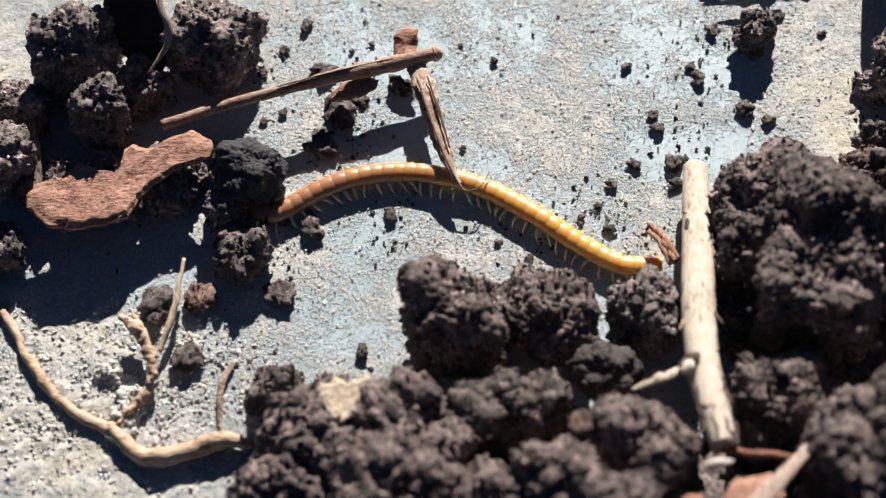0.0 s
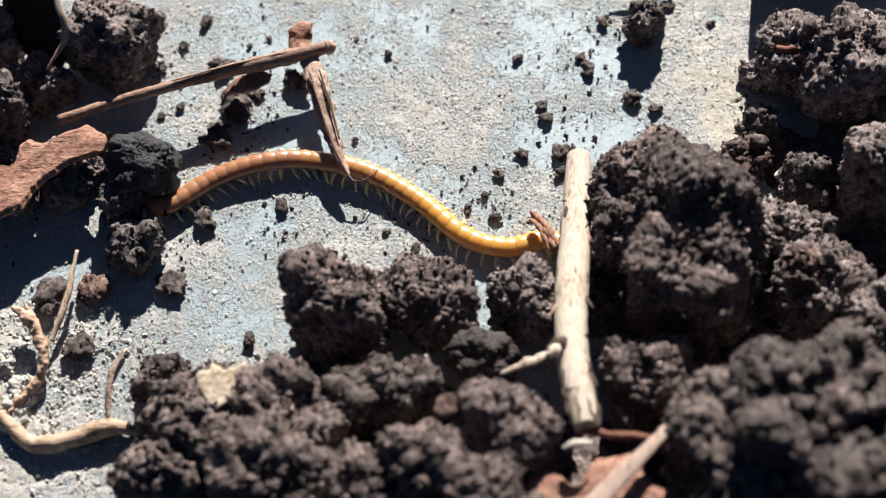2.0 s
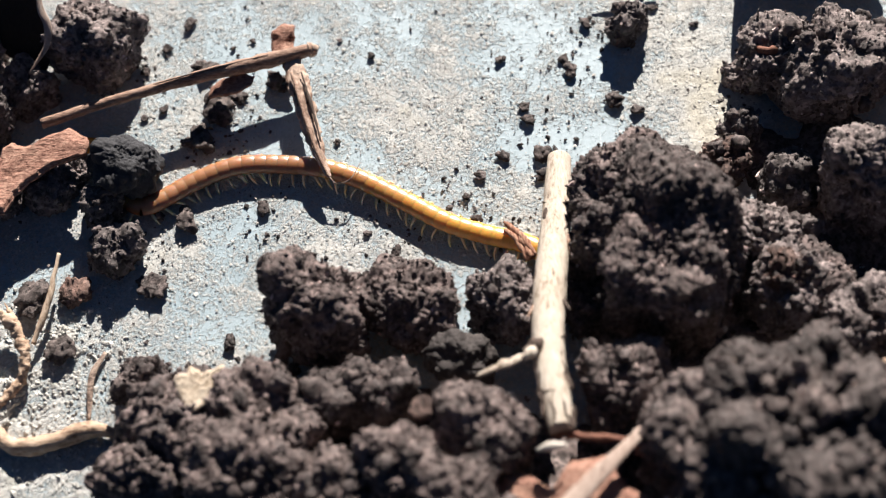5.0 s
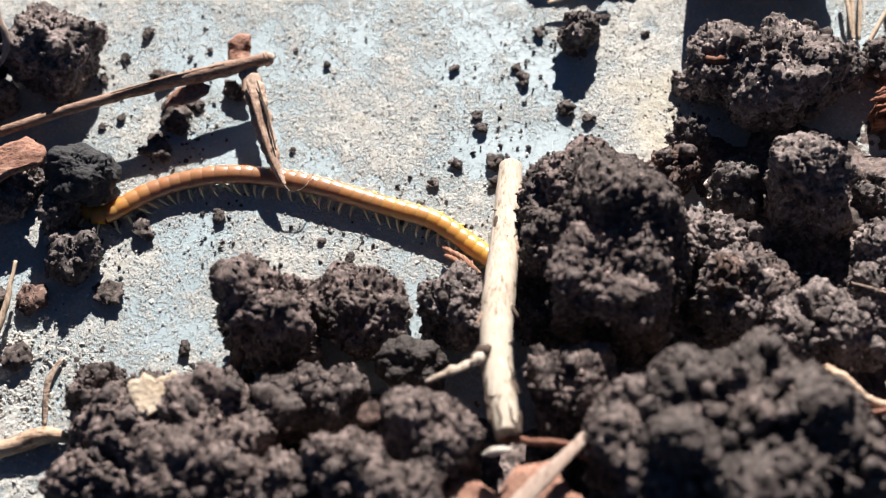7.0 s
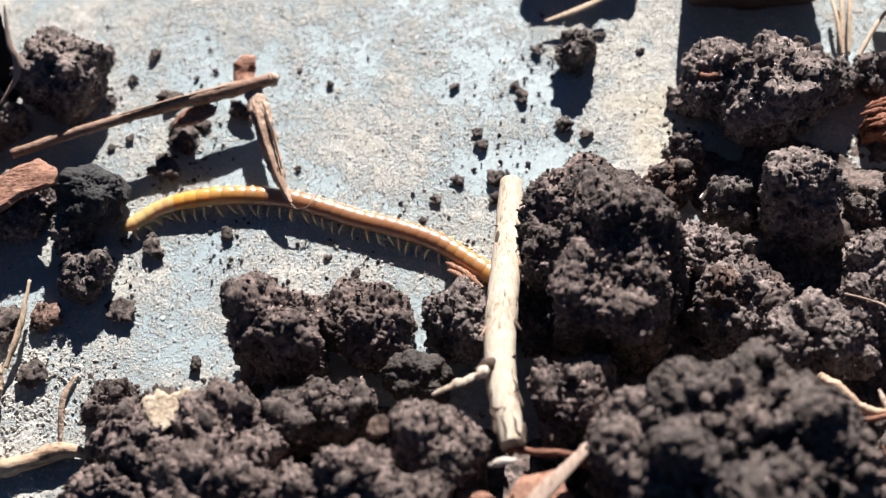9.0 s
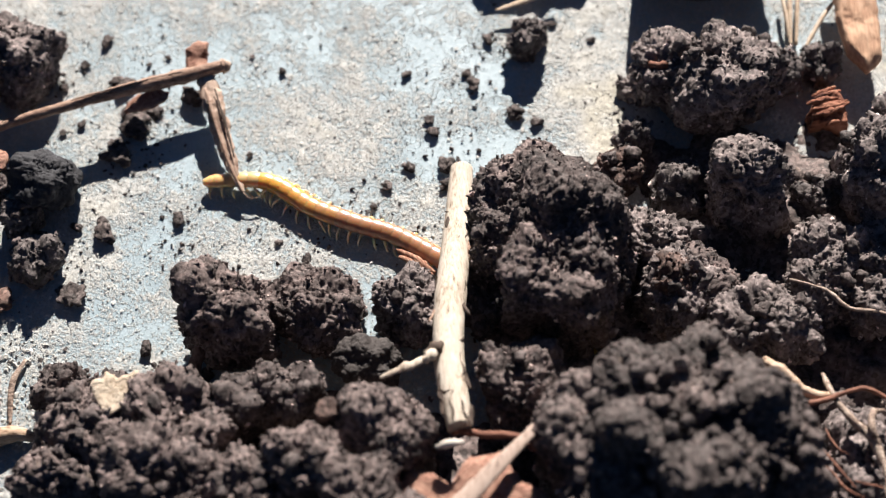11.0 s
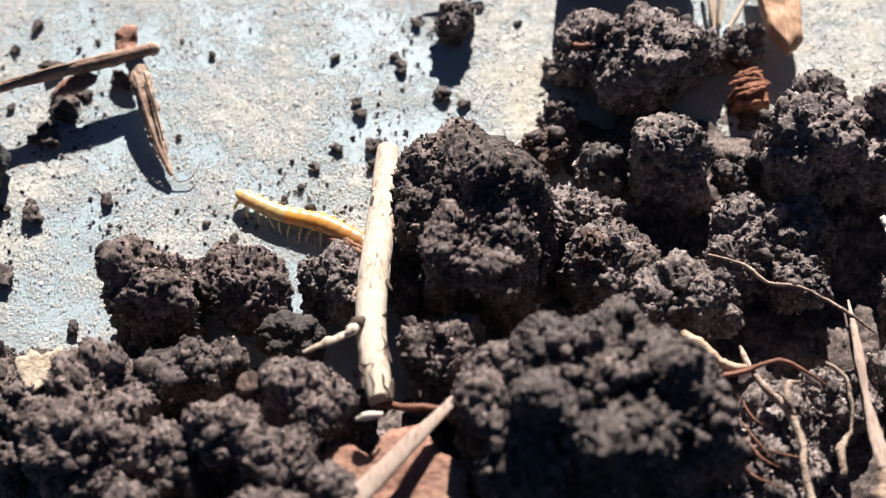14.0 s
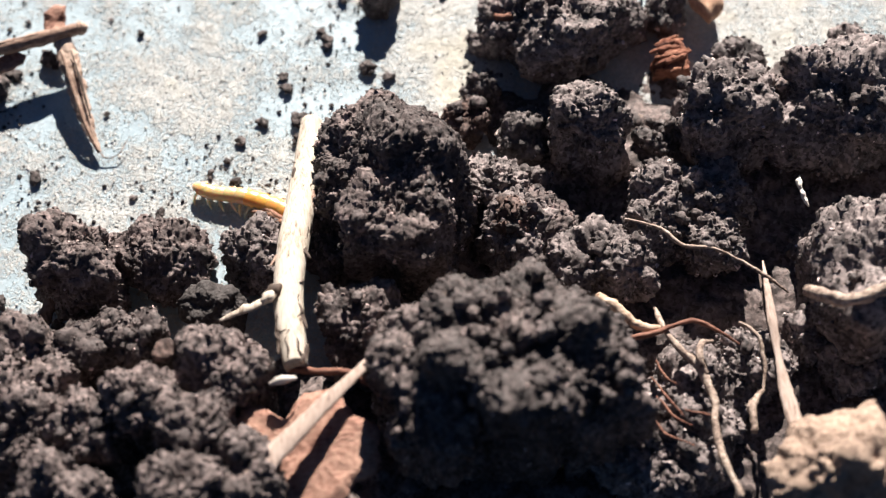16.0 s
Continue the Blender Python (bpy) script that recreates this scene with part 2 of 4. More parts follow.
def waves(p, seed):
    """Smooth noise from -1 to 1 at the rows of p."""
    base = np.floor(p).astype(np.int64)
    f = p - base
    u = f * f * f * (f * (f * 6 - 15) + 10)
    total = np.zeros(len(p))
    for dx in (0, 1):
        for dy in (0, 1):
            for dz in (0, 1):
                w = (u[:, 0] if dx else 1 - u[:, 0]) * (u[:, 1] if dy else 1 - u[:, 1]) * (u[:, 2] if dz else 1 - u[:, 2])
                total += w * (mixed(base[:, 0] + dx, base[:, 1] + dy, base[:, 2] + dz, seed) / 2147483647.5 - 1)
    return total


def lumps(p, seed):
    """Distance to the nearest of scattered points, one in each unit cell."""
    base = np.floor(p).astype(np.int64)
    best = np.full(len(p), 9.0)
    for dx in (-1, 0, 1):
        for dy in (-1, 0, 1):
            for dz in (-1, 0, 1):
                c = base + (dx, dy, dz)
                h = mixed(c[:, 0], c[:, 1], c[:, 2], seed)
                spot = c + np.stack([h & 1023, (h >> 10) & 1023, (h >> 20) & 1023], 1) / 1023.0
                best = np.minimum(best, ((p - spot) ** 2).sum(1))
    return np.sqrt(best)


BALLS = {}


def ball(level):
    if level not in BALLS:
        bm = bmesh.new()
        bmesh.ops.create_icosphere(bm, subdivisions=level, radius=1.0)
        BALLS[level] = (np.array([v.co for v in bm.verts]), np.array([[v.index for v in f.verts] for f in bm.faces]))
        bm.free()
    return BALLS[level]


def mesh_of(name, verts, faces, mat, smooth=True):
    """A mesh from centimetres."""
    me = bpy.data.meshes.new(name)
    faces = np.asarray(faces) if not isinstance(faces, list) else faces
    me.from_pydata((np.asarray(verts, float) * CM).tolist(), [], faces.tolist() if isinstance(faces, np.ndarray) else faces)
    me.materials.append(mat)
    if smooth:
        even = len(me.polygons) if smooth is True else smooth
        me.polygons.foreach_set("use_smooth", [k < even for k in range(len(me.polygons))])
    me.update()
    return me


def thing(name, mesh, x=0.0, y=0.0, z=0.0, label="", category="", group="", kind=""):
    ob = new(name, mesh)
    ob.location = (x * CM, y * CM, z * CM)
    return tagged(ob, label, category, group, kind)


def part(name, mesh, parent, label=""):
    ob = new(name, mesh)
    ob.parent = parent
    return tagged(ob, label)


# an eight-sided speck
CHIP_VERTS = np.array([(1, 0, 0), (-1, 0, 0), (0, 1, 0), (0, -1, 0), (0, 0, 1), (0, 0, -1)], float)
CHIP_FACES = np.array([(0, 2, 4), (2, 1, 4), (1, 3, 4), (3, 0, 4), (2, 0, 5), (1, 2, 5), (3, 1, 5), (0, 3, 5)])


def broken(p, seed):
    """Scattered cells of crumbled matter: how far inside its cell each row of p lies, and a number from 0 to 1 for the cell."""
    base = np.floor(p).astype(np.int64)
    first, second, mark = np.full(len(p), 9.0), np.full(len(p), 9.0), np.zeros(len(p))
    for dx in (-1, 0, 1):
        for dy in (-1, 0, 1):
            for dz in (-1, 0, 1):
                c = base + (dx, dy, dz)
                h = mixed(c[:, 0], c[:, 1], c[:, 2], seed)
                spot = c + np.stack([h & 1023, (h >> 10) & 1023, (h >> 20) & 1023], 1) / 1023.0
                d = ((p - spot) ** 2).sum(1)
                near = d < first
                second = np.where(near, first, np.minimum(second, d))
                mark = np.where(near, ((h >> 7) & 255) / 255.0, mark)
                first = np.where(near, d, first)
    return np.sqrt(second) - np.sqrt(first), mark


def stuck_bits(at, size, shape, rng):
    """Angular bits of the sizes given at the places given."""
    w, g = shape
    n = len(at)
    bits = at[:, None] + w[None] * size[:, None, None] * rng.uniform(0.35, 1.5, (n, len(w), 1)) * rng.uniform(0.55, 1.5, (n, 1, 3))
    return bits.reshape(-1, 3), (g[None] + (np.arange(n) * len(w))[:, None, None]).reshape(-1, 3)


def clod_shape(rx, ry, rz, seed, level, clump=0.15, rough=1.0, grains=0, scale=1.0, apart=False, blocky=2.0):
    """A crumbling lump: big swells, then broken aggregates of several sizes, and loose angular grains stuck to it."""
    v, f = ball(level)
    r = (rx + ry + rz) / 3
    turn = seed * 1.3
    side = np.stack([v[:, 0] * math.cos(turn) + v[:, 1] * math.sin(turn), v[:, 1] * math.cos(turn) - v[:, 0] * math.sin(turn), v[:, 2]], 1)
    p = v * (rx, ry, rz) * 0.96 / ((np.abs(side) ** blocky).sum(1) ** (1 / blocky))[:, None]
    at = p + seed * 7.31
    out = 0.30 * r * waves(at / (0.95 * r), seed) + 0.17 * r * waves(at / (0.45 * r), seed + 1)
    sizes = [(clump * 2.4, 0.14, 0.12), (clump * 1.2, 0.16, 0.13), (clump * 0.6, 0.34, 0.24)]
    if level >= 6:
        sizes += [(clump * 0.36, 0.50, 0.34), (clump * 0.2, 0.45, 0.32)]
    for k, (size, step, gap) in enumerate(sizes):
        bent = at / size + 0.35 * np.stack([waves(at / (0.8 * size) + 9.1 * j, seed + 20 + j) for j in range(3)], 1)
        inside, mark = broken(bent, seed + 3 + k)
        out += rough * size * (step * (mark - 0.5) * np.clip(inside / 0.22, 0, 1) + gap * (np.clip(inside / 0.45, 0, 1) ** 0.6 - 0.6))
    q = p + v * out[:, None]
    if not grains:
        return q, f
    rng = np.random.default_rng(seed)
    up = np.flatnonzero(v[:, 2] > -0.55)
    layers = []
    for count, shape, low, high, power in ((int(grains * 0.15), ball(1), 0.014, 0.034, 2.0), (int(grains * 0.85), (CHIP_VERTS, CHIP_FACES), 0.005, 0.021, 1.6)):
        pick = up[rng.integers(0, len(up), count)]
        size = scale * (low + (high - low) * rng.random(count) ** power)
        layers.append(stuck_bits(q[pick] + v[pick] * (size * rng.uniform(-0.6, 0.6, count))[:, None], size, shape, rng))
    bits, g = np.vstack([layers[0][0], layers[1][0]]), np.vstack([layers[0][1], layers[1][1] + len(layers[0][0])])
    if apart:
        return q, f, bits, g
    return np.vstack([q, bits]), np.vstack([f, g + len(q)])


def clod_level(r):
    return 7 if r >= 0.75 else 6 if r >= 0.3 else 5


# ---- the sheet and the ground under it ----
def crust_amount(x, y):
    """How much pale crust lies on the paint, 0 to 1: broad worn patches, then ragged small ones."""
    p = np.stack([x, y, 0 * x], 1)
    a = 0.50 + 0.14 * waves(p / 0.9, 5) + 0.16 * waves(p / 0.36, 6) + 0.15 * waves(p / 0.14, 7)
    for cx, cy, sx, sy, k in ((4.3, 2.3, 0.75, 1.1, 0.6), (-2.7, -1.0, 1.3, 0.9, 0.6), (-2.5, 2.8, 2.0, 0.7, 0.4), (7.6, 2.3, 1.0, 0.9, 0.6), (1.6, 1.85, 0.85, 0.45, 0.42), (1.9, 2.9, 0.6, 0.5, 0.18),
                              (0.72, 2.95, 0.13, 0.45, 0.5), (-0.9, 0.2, 0.35, 0.5, 0.3), (0.5, 0.25, 0.5, 0.3, 0.22), (1.75, 0.3, 0.6, 0.3, 0.35), (-0.7, 2.0, 0.5, 0.2, 0.25),
                              (-0.3, 2.75, 0.95, 0.55, -0.55), (-0.15, 0.3, 0.32, 0.6, -0.32), (0.3, 1.75, 0.5, 0.3, -0.45), (2.85, 1.5, 0.55, 0.32, -0.6), (3.3, 2.45, 0.4, 0.25, -0.45), (1.1, 3.1, 0.4, 0.4, -0.3),
                              (2.6, 2.9, 0.6, 0.5, -0.15), (3.5, 1.7, 0.35, 0.2, -0.3), (7.0, 2.6, 0.4, 0.5, -0.3), (1.0, 1.45, 0.35, 0.2, -0.2)):
        a = a + (0.62 if k > 0 else 0.85) * k * np.exp(-((x - cx) / sx) ** 2 - ((y - cy) / sy) ** 2)
    return np.clip(a, 0, 1)


def grid_faces(nx, ny):
    k = np.arange(nx * ny).reshape(ny, nx)
    return np.stack([k[:-1, :-1], k[:-1, 1:], k[1:, 1:], k[1:, :-1]], -1).reshape(-1, 4)


def painted_sheet():
    xs = np.r_[np.linspace(-22, -5, 12), np.arange(-4.6, 9.6, 0.033), np.linspace(10, 26, 12)]
    ys = np.r_[np.linspace(-4.4, -3.2, 4), np.arange(-3.0, 4.4, 0.033), np.linspace(4.8, 22, 12)]
    x, y = (g.ravel() for g in np.meshgrid(xs, ys))
    a = crust_amount(x, y)
    p = np.stack([x, y, 0 * x], 1)
    grit = (0.6 - lumps(p / 0.07, 9)) * 0.020 + (0.6 - lumps(p / 0.13, 10)) * 0.012
    coarse = np.exp(-((x + 2.6) / 1.5) ** 2 - ((y + 1.2) / 0.9) ** 2)
    grit = grit + coarse * ((0.62 - lumps(p / 0.2, 11)) * 0.03 + (0.6 - lumps(p / 0.085, 12)) * 0.05)
    z = np.clip((a - 0.25) / 0.55, 0.08, 1) * (0.008 + grit) - 0.012
    top = np.stack([x, y, z], 1)
    me = mesh_of("sheet", top, grid_faces(len(xs), len(ys)), SHEET)
    me.attributes.new("crust", "FLOAT", "POINT").data.foreach_set("value", a.astype(np.float32))
    sheet = thing("support", me, label="blue-grey painted sheet with worn pale crusty patches", category="painted sheet", kind="structure")
    bm = bmesh.new()
    bmesh.ops.create_cube(bm, size=1.0, matrix=Matrix.Translation((2 * CM, 8.8 * CM, -0.22 * CM)) @ Matrix.Diagonal((48 * CM, 26.4 * CM, 0.36 * CM, 1)))
    core = bpy.data.meshes.new("sheet_core")
    bm.to_mesh(core)
    bm.free()
    core.materials.append(SHEET)
    part("sheet_core", core, sheet)
    return sheet


painted_sheet()

ground = bpy.data.meshes.new("ground")
ground.from_pydata([(-400, -400, -0.0045), (400, -400, -0.0045), (400, 400, -0.0045), (-400, 400, -0.0045)], [], [(0, 1, 2, 3)])
ground.materials.append(DARKGROUND)
tagged(new("ground", ground), "unseen ground all round, coloured dark to bounce little light", "ground", kind="structure")


def soil_bed():
    """The loose soil between and under the clods."""
    xs, ys = np.arange(-1.3, 9.4, 0.033), np.arange(-4.2, 2.6, 0.033)
    x, y = (g.ravel() for g in np.meshgrid(xs, ys))
    p = np.stack([x, y, 0 * x], 1)
    wob = 0.18 * waves(p / 0.6, 21) + 0.1 * waves(p / 0.22, 22)
    front = np.minimum(-1.0 - y, x + 0.75) + wob
    right = np.minimum(x - 3.1, 0.1 - y) + wob
    back = np.minimum(x - 4.55, 1.75 - y) + wob
    far = np.minimum(x - 6.75, 1.2 - y) + wob
    inside = np.maximum.reduce([front, right, back, far])
    rise = 0.22 * np.clip(front, 0, 1.6) * np.clip((5.4 - x) / 1.2, 0.25, 1) * np.clip((x + 0.8) / 2.0, 0.3, 1)
    flat = 0.13 * np.clip(np.maximum.reduce([right, back, far]) / 0.35, -0.3, 1)
    z = np.maximum(rise, flat) + 0.06 * waves(p / 0.5, 23) - 0.03
    for k, (size, amp) in enumerate(((0.42, 0.30), (0.2, 0.40), (0.09, 0.45), (0.05, 0.4))):
        z = z + amp * size * (0.55 - lumps(p / size, 31 + k))
    z = np.where(inside < 0, z * 0 - 0.2, z)
    keep = inside > -0.04
    f = grid_faces(len(xs), len(ys))
    f = f[keep[f].any(1)]
    return thing("soil_bed", mesh_of("soil_bed", np.stack([x, y, z], 1), f, NEAR), label="loose crumbly dark brown soil spread over the sheet", category="soil", kind="stuff")


soil_bed()


# ---- clods and crumbs ----
CLOD_LABEL = {"dark_grey_soil": "crumbly dark grey soil clod, sunlit on top", "dark_brown_soil": "crumbly dark brown soil clod with fine grains",
              "loose_brown_soil": "large loose brown soil clod with glinting grains", "reddish_brown_soil": "small reddish brown soil clod"}


CLODS = []


def soil_clod(x, y, z, r, rz, mat, seed, wide=1.0):
    v, f, bits, g = clod_shape(r * wide, r, rz, seed, clod_level(r), grains=int(220 + 5400 * r * r), apart=True, blocky=3.0)
    CLODS.append((x, y, z, r * wide, r, rz))
    deep = max(1.0, min(3.0, z / (0.9 * rz)))
    for q in (v, bits):
        q[:, 2] = np.where(q[:, 2] < 0, q[:, 2] * deep, q[:, 2])
    f = f[(v[f][:, :, 2].max(1) > -z - 0.02)]          # nothing below the sheet
    clod = thing("soil_clod", mesh_of("soil_clod", v, f, mat), x, y, z, CLOD_LABEL[mat.name], "soil clod", "soil clods")
    tagged(part("grain_layer", mesh_of("grain_layer", bits, g, mat, False), clod), kind="stuff")
    return clod


soil_clod(-3.58, 1.30, 0.35, 0.32, 0.29, GREY, 15)
soil_clod(-3.50, 0.50, 0.12, 0.22, 0.16, GREY, 16)
soil_clod(0.70, -0.42, 0.44, 0.45, 0.53, BROWN, 18)
soil_clod(2.38, -0.30, 0.24, 0.31, 0.27, GREY, 20)
soil_clod(0.37, -1.59, 0.70, 0.42, 0.39, BROWN, 22)
soil_clod(-0.47, -1.56, 0.40, 0.45, 0.41, BROWN, 23)
soil_clod(-0.88, -0.96, 0.20, 0.23, 0.21, BROWN, 24)
soil_clod(-0.30, -1.27, 0.30, 0.29, 0.26, BROWN, 25)
soil_clod(0.18, -2.11, 0.80, 0.38, 0.35, BROWN, 29)
soil_clod(-0.69, -1.95, 0.40, 0.37, 0.33, BROWN, 30)
soil_clod(3.70, 0.12, 0.46, 0.79, 0.76, BROWN, 31)
soil_clod(3.50, 0.66, 0.62, 0.40, 0.42, BROWN, 32)
soil_clod(3.33, -1.35, 0.65, 0.41, 0.37, BROWN, 33)
soil_clod(6.05, 2.20, 0.25, 0.24, 0.22, GREY, 40)
soil_clod(5.61, 0.72, 0.52, 0.35, 0.42, GREY, 42)
soil_clod(4.79, -0.30, 0.35, 0.36, 0.32, GREY, 43)
soil_clod(4.63, 0.19, 0.35, 0.31, 0.28, GREY, 44)
soil_clod(5.48, -0.68, 0.30, 0.36, 0.32, GREY, 45)
soil_clod(4.94, 0.21, 0.30, 0.22, 0.20, GREY, 48)
soil_clod(4.46, 1.13, 0.20, 0.20, 0.18, RUST, 49)
soil_clod(8.00, 0.81, 0.52, 0.60, 0.52, GREY, 53)
soil_clod(8.29, 1.51, 0.30, 0.30, 0.27, GREY, 54)
soil_clod(8.62, 0.70, 0.40, 0.42, 0.40, GREY, 55)
soil_clod(6.76, 0.01, 0.28, 0.35, 0.30, GREY, 56)
soil_clod(6.29, 0.05, 0.30, 0.33, 0.30, GREY, 57)
soil_clod(8.22, -1.17, 0.62, 0.74, 0.68, GREY, 58)
soil_clod(7.54, -0.46, 0.14, 0.15, 0.14, GREY, 59)
soil_clod(6.55, 2.32, 0.15, 0.19, 0.17, GREY, 60)
soil_clod(4.95, -0.30, 0.30, 0.38, 0.34, BROWN, 61)
soil_clod(6.14, -0.32, 0.30, 0.33, 0.30, GREY, 62)
soil_clod(6.61, -0.44, 0.25, 0.32, 0.29, GREY, 63)
soil_clod(5.78, -0.66, 0.30, 0.34, 0.31, GREY, 64)
soil_clod(6.84, -1.72, 0.08, 0.36, 0.32, GREY, 65)
soil_clod(6.27, -2.06, 0.06, 0.45, 0.41, GREY, 66)
soil_clod(5.94, -2.62, 0.12, 0.49, 0.44, GREY, 67)
soil_clod(7.81, -1.69, 0.10, 0.40, 0.30, GREY, 68)
soil_clod(0.06, -1.91, 0.70, 0.36, 0.33, BROWN, 72)
soil_clod(7.54, -1.44, 0.10, 0.28, 0.22, GREY, 75)
# hidden soil under the bark plate, put in to block the low sun
soil_clod(-2.95, 1.12, 0.06, 0.32, 0.24, GREY, 93)
soil_clod(-2.45, 1.20, 0.06, 0.34, 0.24, GREY, 94)
soil_clod(-1.95, 1.30, 0.06, 0.32, 0.24, GREY, 95)
soil_clod(3.66, 2.85, 0.15, 0.17, 0.18, GREY, 98)
soil_clod(3.57, 2.74, 0.10, 0.13, 0.13, GREY, 99)
soil_clod(0.98, -1.36, 0.68, 0.28, 0.26, BROWN, 21)
soil_clod(1.34, -1.31, 0.72, 0.25, 0.23, BROWN, 27)
soil_clod(1.51, -2.14, 1.15, 0.31, 0.29, BROWN, 28)
soil_clod(1.96, -2.45, 1.12, 0.34, 0.31, NEAR, 69)
soil_clod(0.50, -2.29, 0.82, 0.40, 0.37, BROWN, 70)
soil_clod(1.05, -2.31, 0.92, 0.34, 0.31, BROWN, 71)
soil_clod(2.32, -2.85, 1.12, 0.34, 0.31, NEAR, 34)
soil_clod(1.88, -3.02, 1.25, 0.33, 0.30, NEAR, 35)
soil_clod(0.84, -2.95, 0.95, 0.40, 0.37, NEAR, 36)
soil_clod(3.97, -2.02, 1.15, 0.53, 0.49, NEAR, 37)
soil_clod(3.96, -2.54, 1.25, 0.40, 0.37, NEAR, 105)
soil_clod(4.50, -1.97, 1.52, 0.36, 0.34, NEAR, 74)
soil_clod(5.48, 2.01, 0.42, 0.52, 0.46, GREY, 38)
soil_clod(4.99, 2.17, 0.30, 0.36, 0.34, GREY, 106)
soil_clod(4.62, 1.51, 0.14, 0.17, 0.15, GREY, 46)
soil_clod(4.38, 1.12, 0.16, 0.22, 0.20, RUST, 47)
soil_clod(4.68, -2.06, 1.15, 0.81, 0.75, NEAR, 104)
soil_clod(5.30, -2.23, 1.25, 0.45, 0.41, NEAR, 103)
soil_clod(7.16, 1.55, 0.25, 0.27, 0.25, GREY, 50)
soil_clod(6.97, 0.87, 0.50, 0.48, 0.44, GREY, 52)
soil_clod(6.33, 0.78, 0.16, 0.20, 0.17, GREY, 107)
soil_clod(6.54, 2.38, 0.12, 0.18, 0.16, GREY, 108)
soil_clod(4.68, 2.20, 0.06, 0.16, 0.15, GREY, 39)
soil_clod(4.97, 0.92, 0.18, 0.25, 0.23, GREY, 109)
soil_clod(-1.67, 2.71, 0.30, 0.40, 0.36, GREY, 13)
soil_clod(-2.35, 2.25, 0.10, 0.28, 0.25, GREY, 90)
soil_clod(-3.55, 1.95, 0.20, 0.30, 0.27, GREY, 92)
soil_clod(4.80, -0.26, 0.56, 0.20, 0.16, RUST, 110)
soil_clod(1.50, -0.35, 0.30, 0.42, 0.33, BROWN, 19)
soil_clod(-2.98, 2.48, 0.50, 0.38, 0.35, GREY, 11)
soil_clod(-2.62, 1.79, 0.48, 0.25, 0.33, GREY, 12)
soil_clod(2.16, -1.88, 0.95, 0.39, 0.36, BROWN, 26)
soil_clod(3.68, -0.36, 0.92, 0.50, 0.36, BROWN, 111)
soil_clod(-1.44, 0.86, 0.16, 0.17, 0.20, GREY, 112)
soil_clod(-1.26, 0.40, 0.14, 0.21, 0.19, GREY, 113)
soil_clod(3.10, -0.35, 0.22, 0.26, 0.24, BROWN, 114)


def soil_chunks():
    """Small broken aggregates lying in heaps on and between the clods."""
    rng = np.random.default_rng(31)
    shapes = [clod_shape(1.1, 0.9, 0.85, 130 + k, 3, 0.7, 1.3, 28, 4.5, blocky=2.6) for k in range(7)]
    table = np.array(CLODS)
    verts, faces, count = [], [], 0
    weight = table[:, 3] ** 1.6
    for pick in rng.choice(len(table), 560, p=weight / weight.sum()):
        cx, cy, cz, rx, ry, rz = table[pick]
        a, d = rng.uniform(0, 2 * math.pi), rng.uniform(0.25, 1.2)
        x, y = cx + rx * d * math.cos(a), cy + ry * d * math.sin(a)
        out = (np.abs((x - table[:, 0]) / table[:, 3]) ** 2.6 + np.abs((y - table[:, 1]) / table[:, 4]) ** 2.6)
        tops = np.where(out < 1, table[:, 2] + table[:, 5] * np.clip(1 - out, 0, 1) ** (1 / 2.6), 0.0)
        size = 0.028 + 0.062 * rng.random() ** 2
        if tops.max() < 0.05 and rng.random() < 0.6:
            continue
        w, g = shapes[rng.integers(0, len(shapes))]
        turn, c = rng.uniform(0, 2 * math.pi), 0.2 * size
        w = w * size * rng.uniform(0.8, 1.2, 3)
        w = np.stack([w[:, 0] * math.cos(turn) - w[:, 1] * math.sin(turn), w[:, 0] * math.sin(turn) + w[:, 1] * math.cos(turn), w[:, 2]], 1)
        verts.append(w + (x, y, max(tops.max() * 0.97, 0.12 if y < 0.0 and x > -0.5 else 0.0) + c))
        faces.append(g + count)
        count += len(w)
    return thing("soil_chunks", mesh_of("soil_chunks", np.vstack(verts), np.vstack(faces), CHUNK), label="small broken soil aggregates heaped on the clods", category="soil chunks", kind="stuff")


soil_chunks()

CRUMBS = []


def crumb(x, y, r, seed, mat=CRUMB):
    k = seed % 9
    if mat is not CRUMB:
        v, f = clod_shape(1.1, 0.9, 0.85, 70, 4, 0.7, 1.3, 220, 4.2)
        CRUMBS.append(mesh_of("soil_crumb", v, f, mat))
        k = len(CRUMBS) - 1
    while len(CRUMBS) <= k:
        v, f = clod_shape(1.15, 0.85, 0.8, 60 + len(CRUMBS), 4, 0.7, 1.3, 110, 4.2)
        CRUMBS.append(mesh_of("soil_crumb", v, f, CRUMB))
    ob = thing("soil_crumb", CRUMBS[k], x, y + 0.30 * r, 0.26 * r, "small reddish soil crumb on the painted sheet" if mat is RUST else "small soil crumb on the painted sheet, darkened for its shaded side", "soil crumb", "soil crumbs")
    ob.rotation_euler = (0, 0, seed * 1.7)
    ob.scale = (r * 0.74, r * 0.72, r * 0.44)
    return ob


crumb(3.45, 1.93, 0.129, 1)
crumb(3.65, 1.83, 0.080, 2)
crumb(3.03, 2.31, 0.103, 3)
crumb(2.96, 2.47, 0.066, 4)
crumb(3.20, 2.89, 0.083, 5)
crumb(2.56, 1.92, 0.070, 6)
crumb(2.60, 1.75, 0.086, 7)
crumb(2.73, 1.34, 0.127, 8)
crumb(2.35, 1.36, 0.079, 9)
crumb(2.13, 1.15, 0.084, 10)
crumb(2.10, 0.67, 0.072, 11)
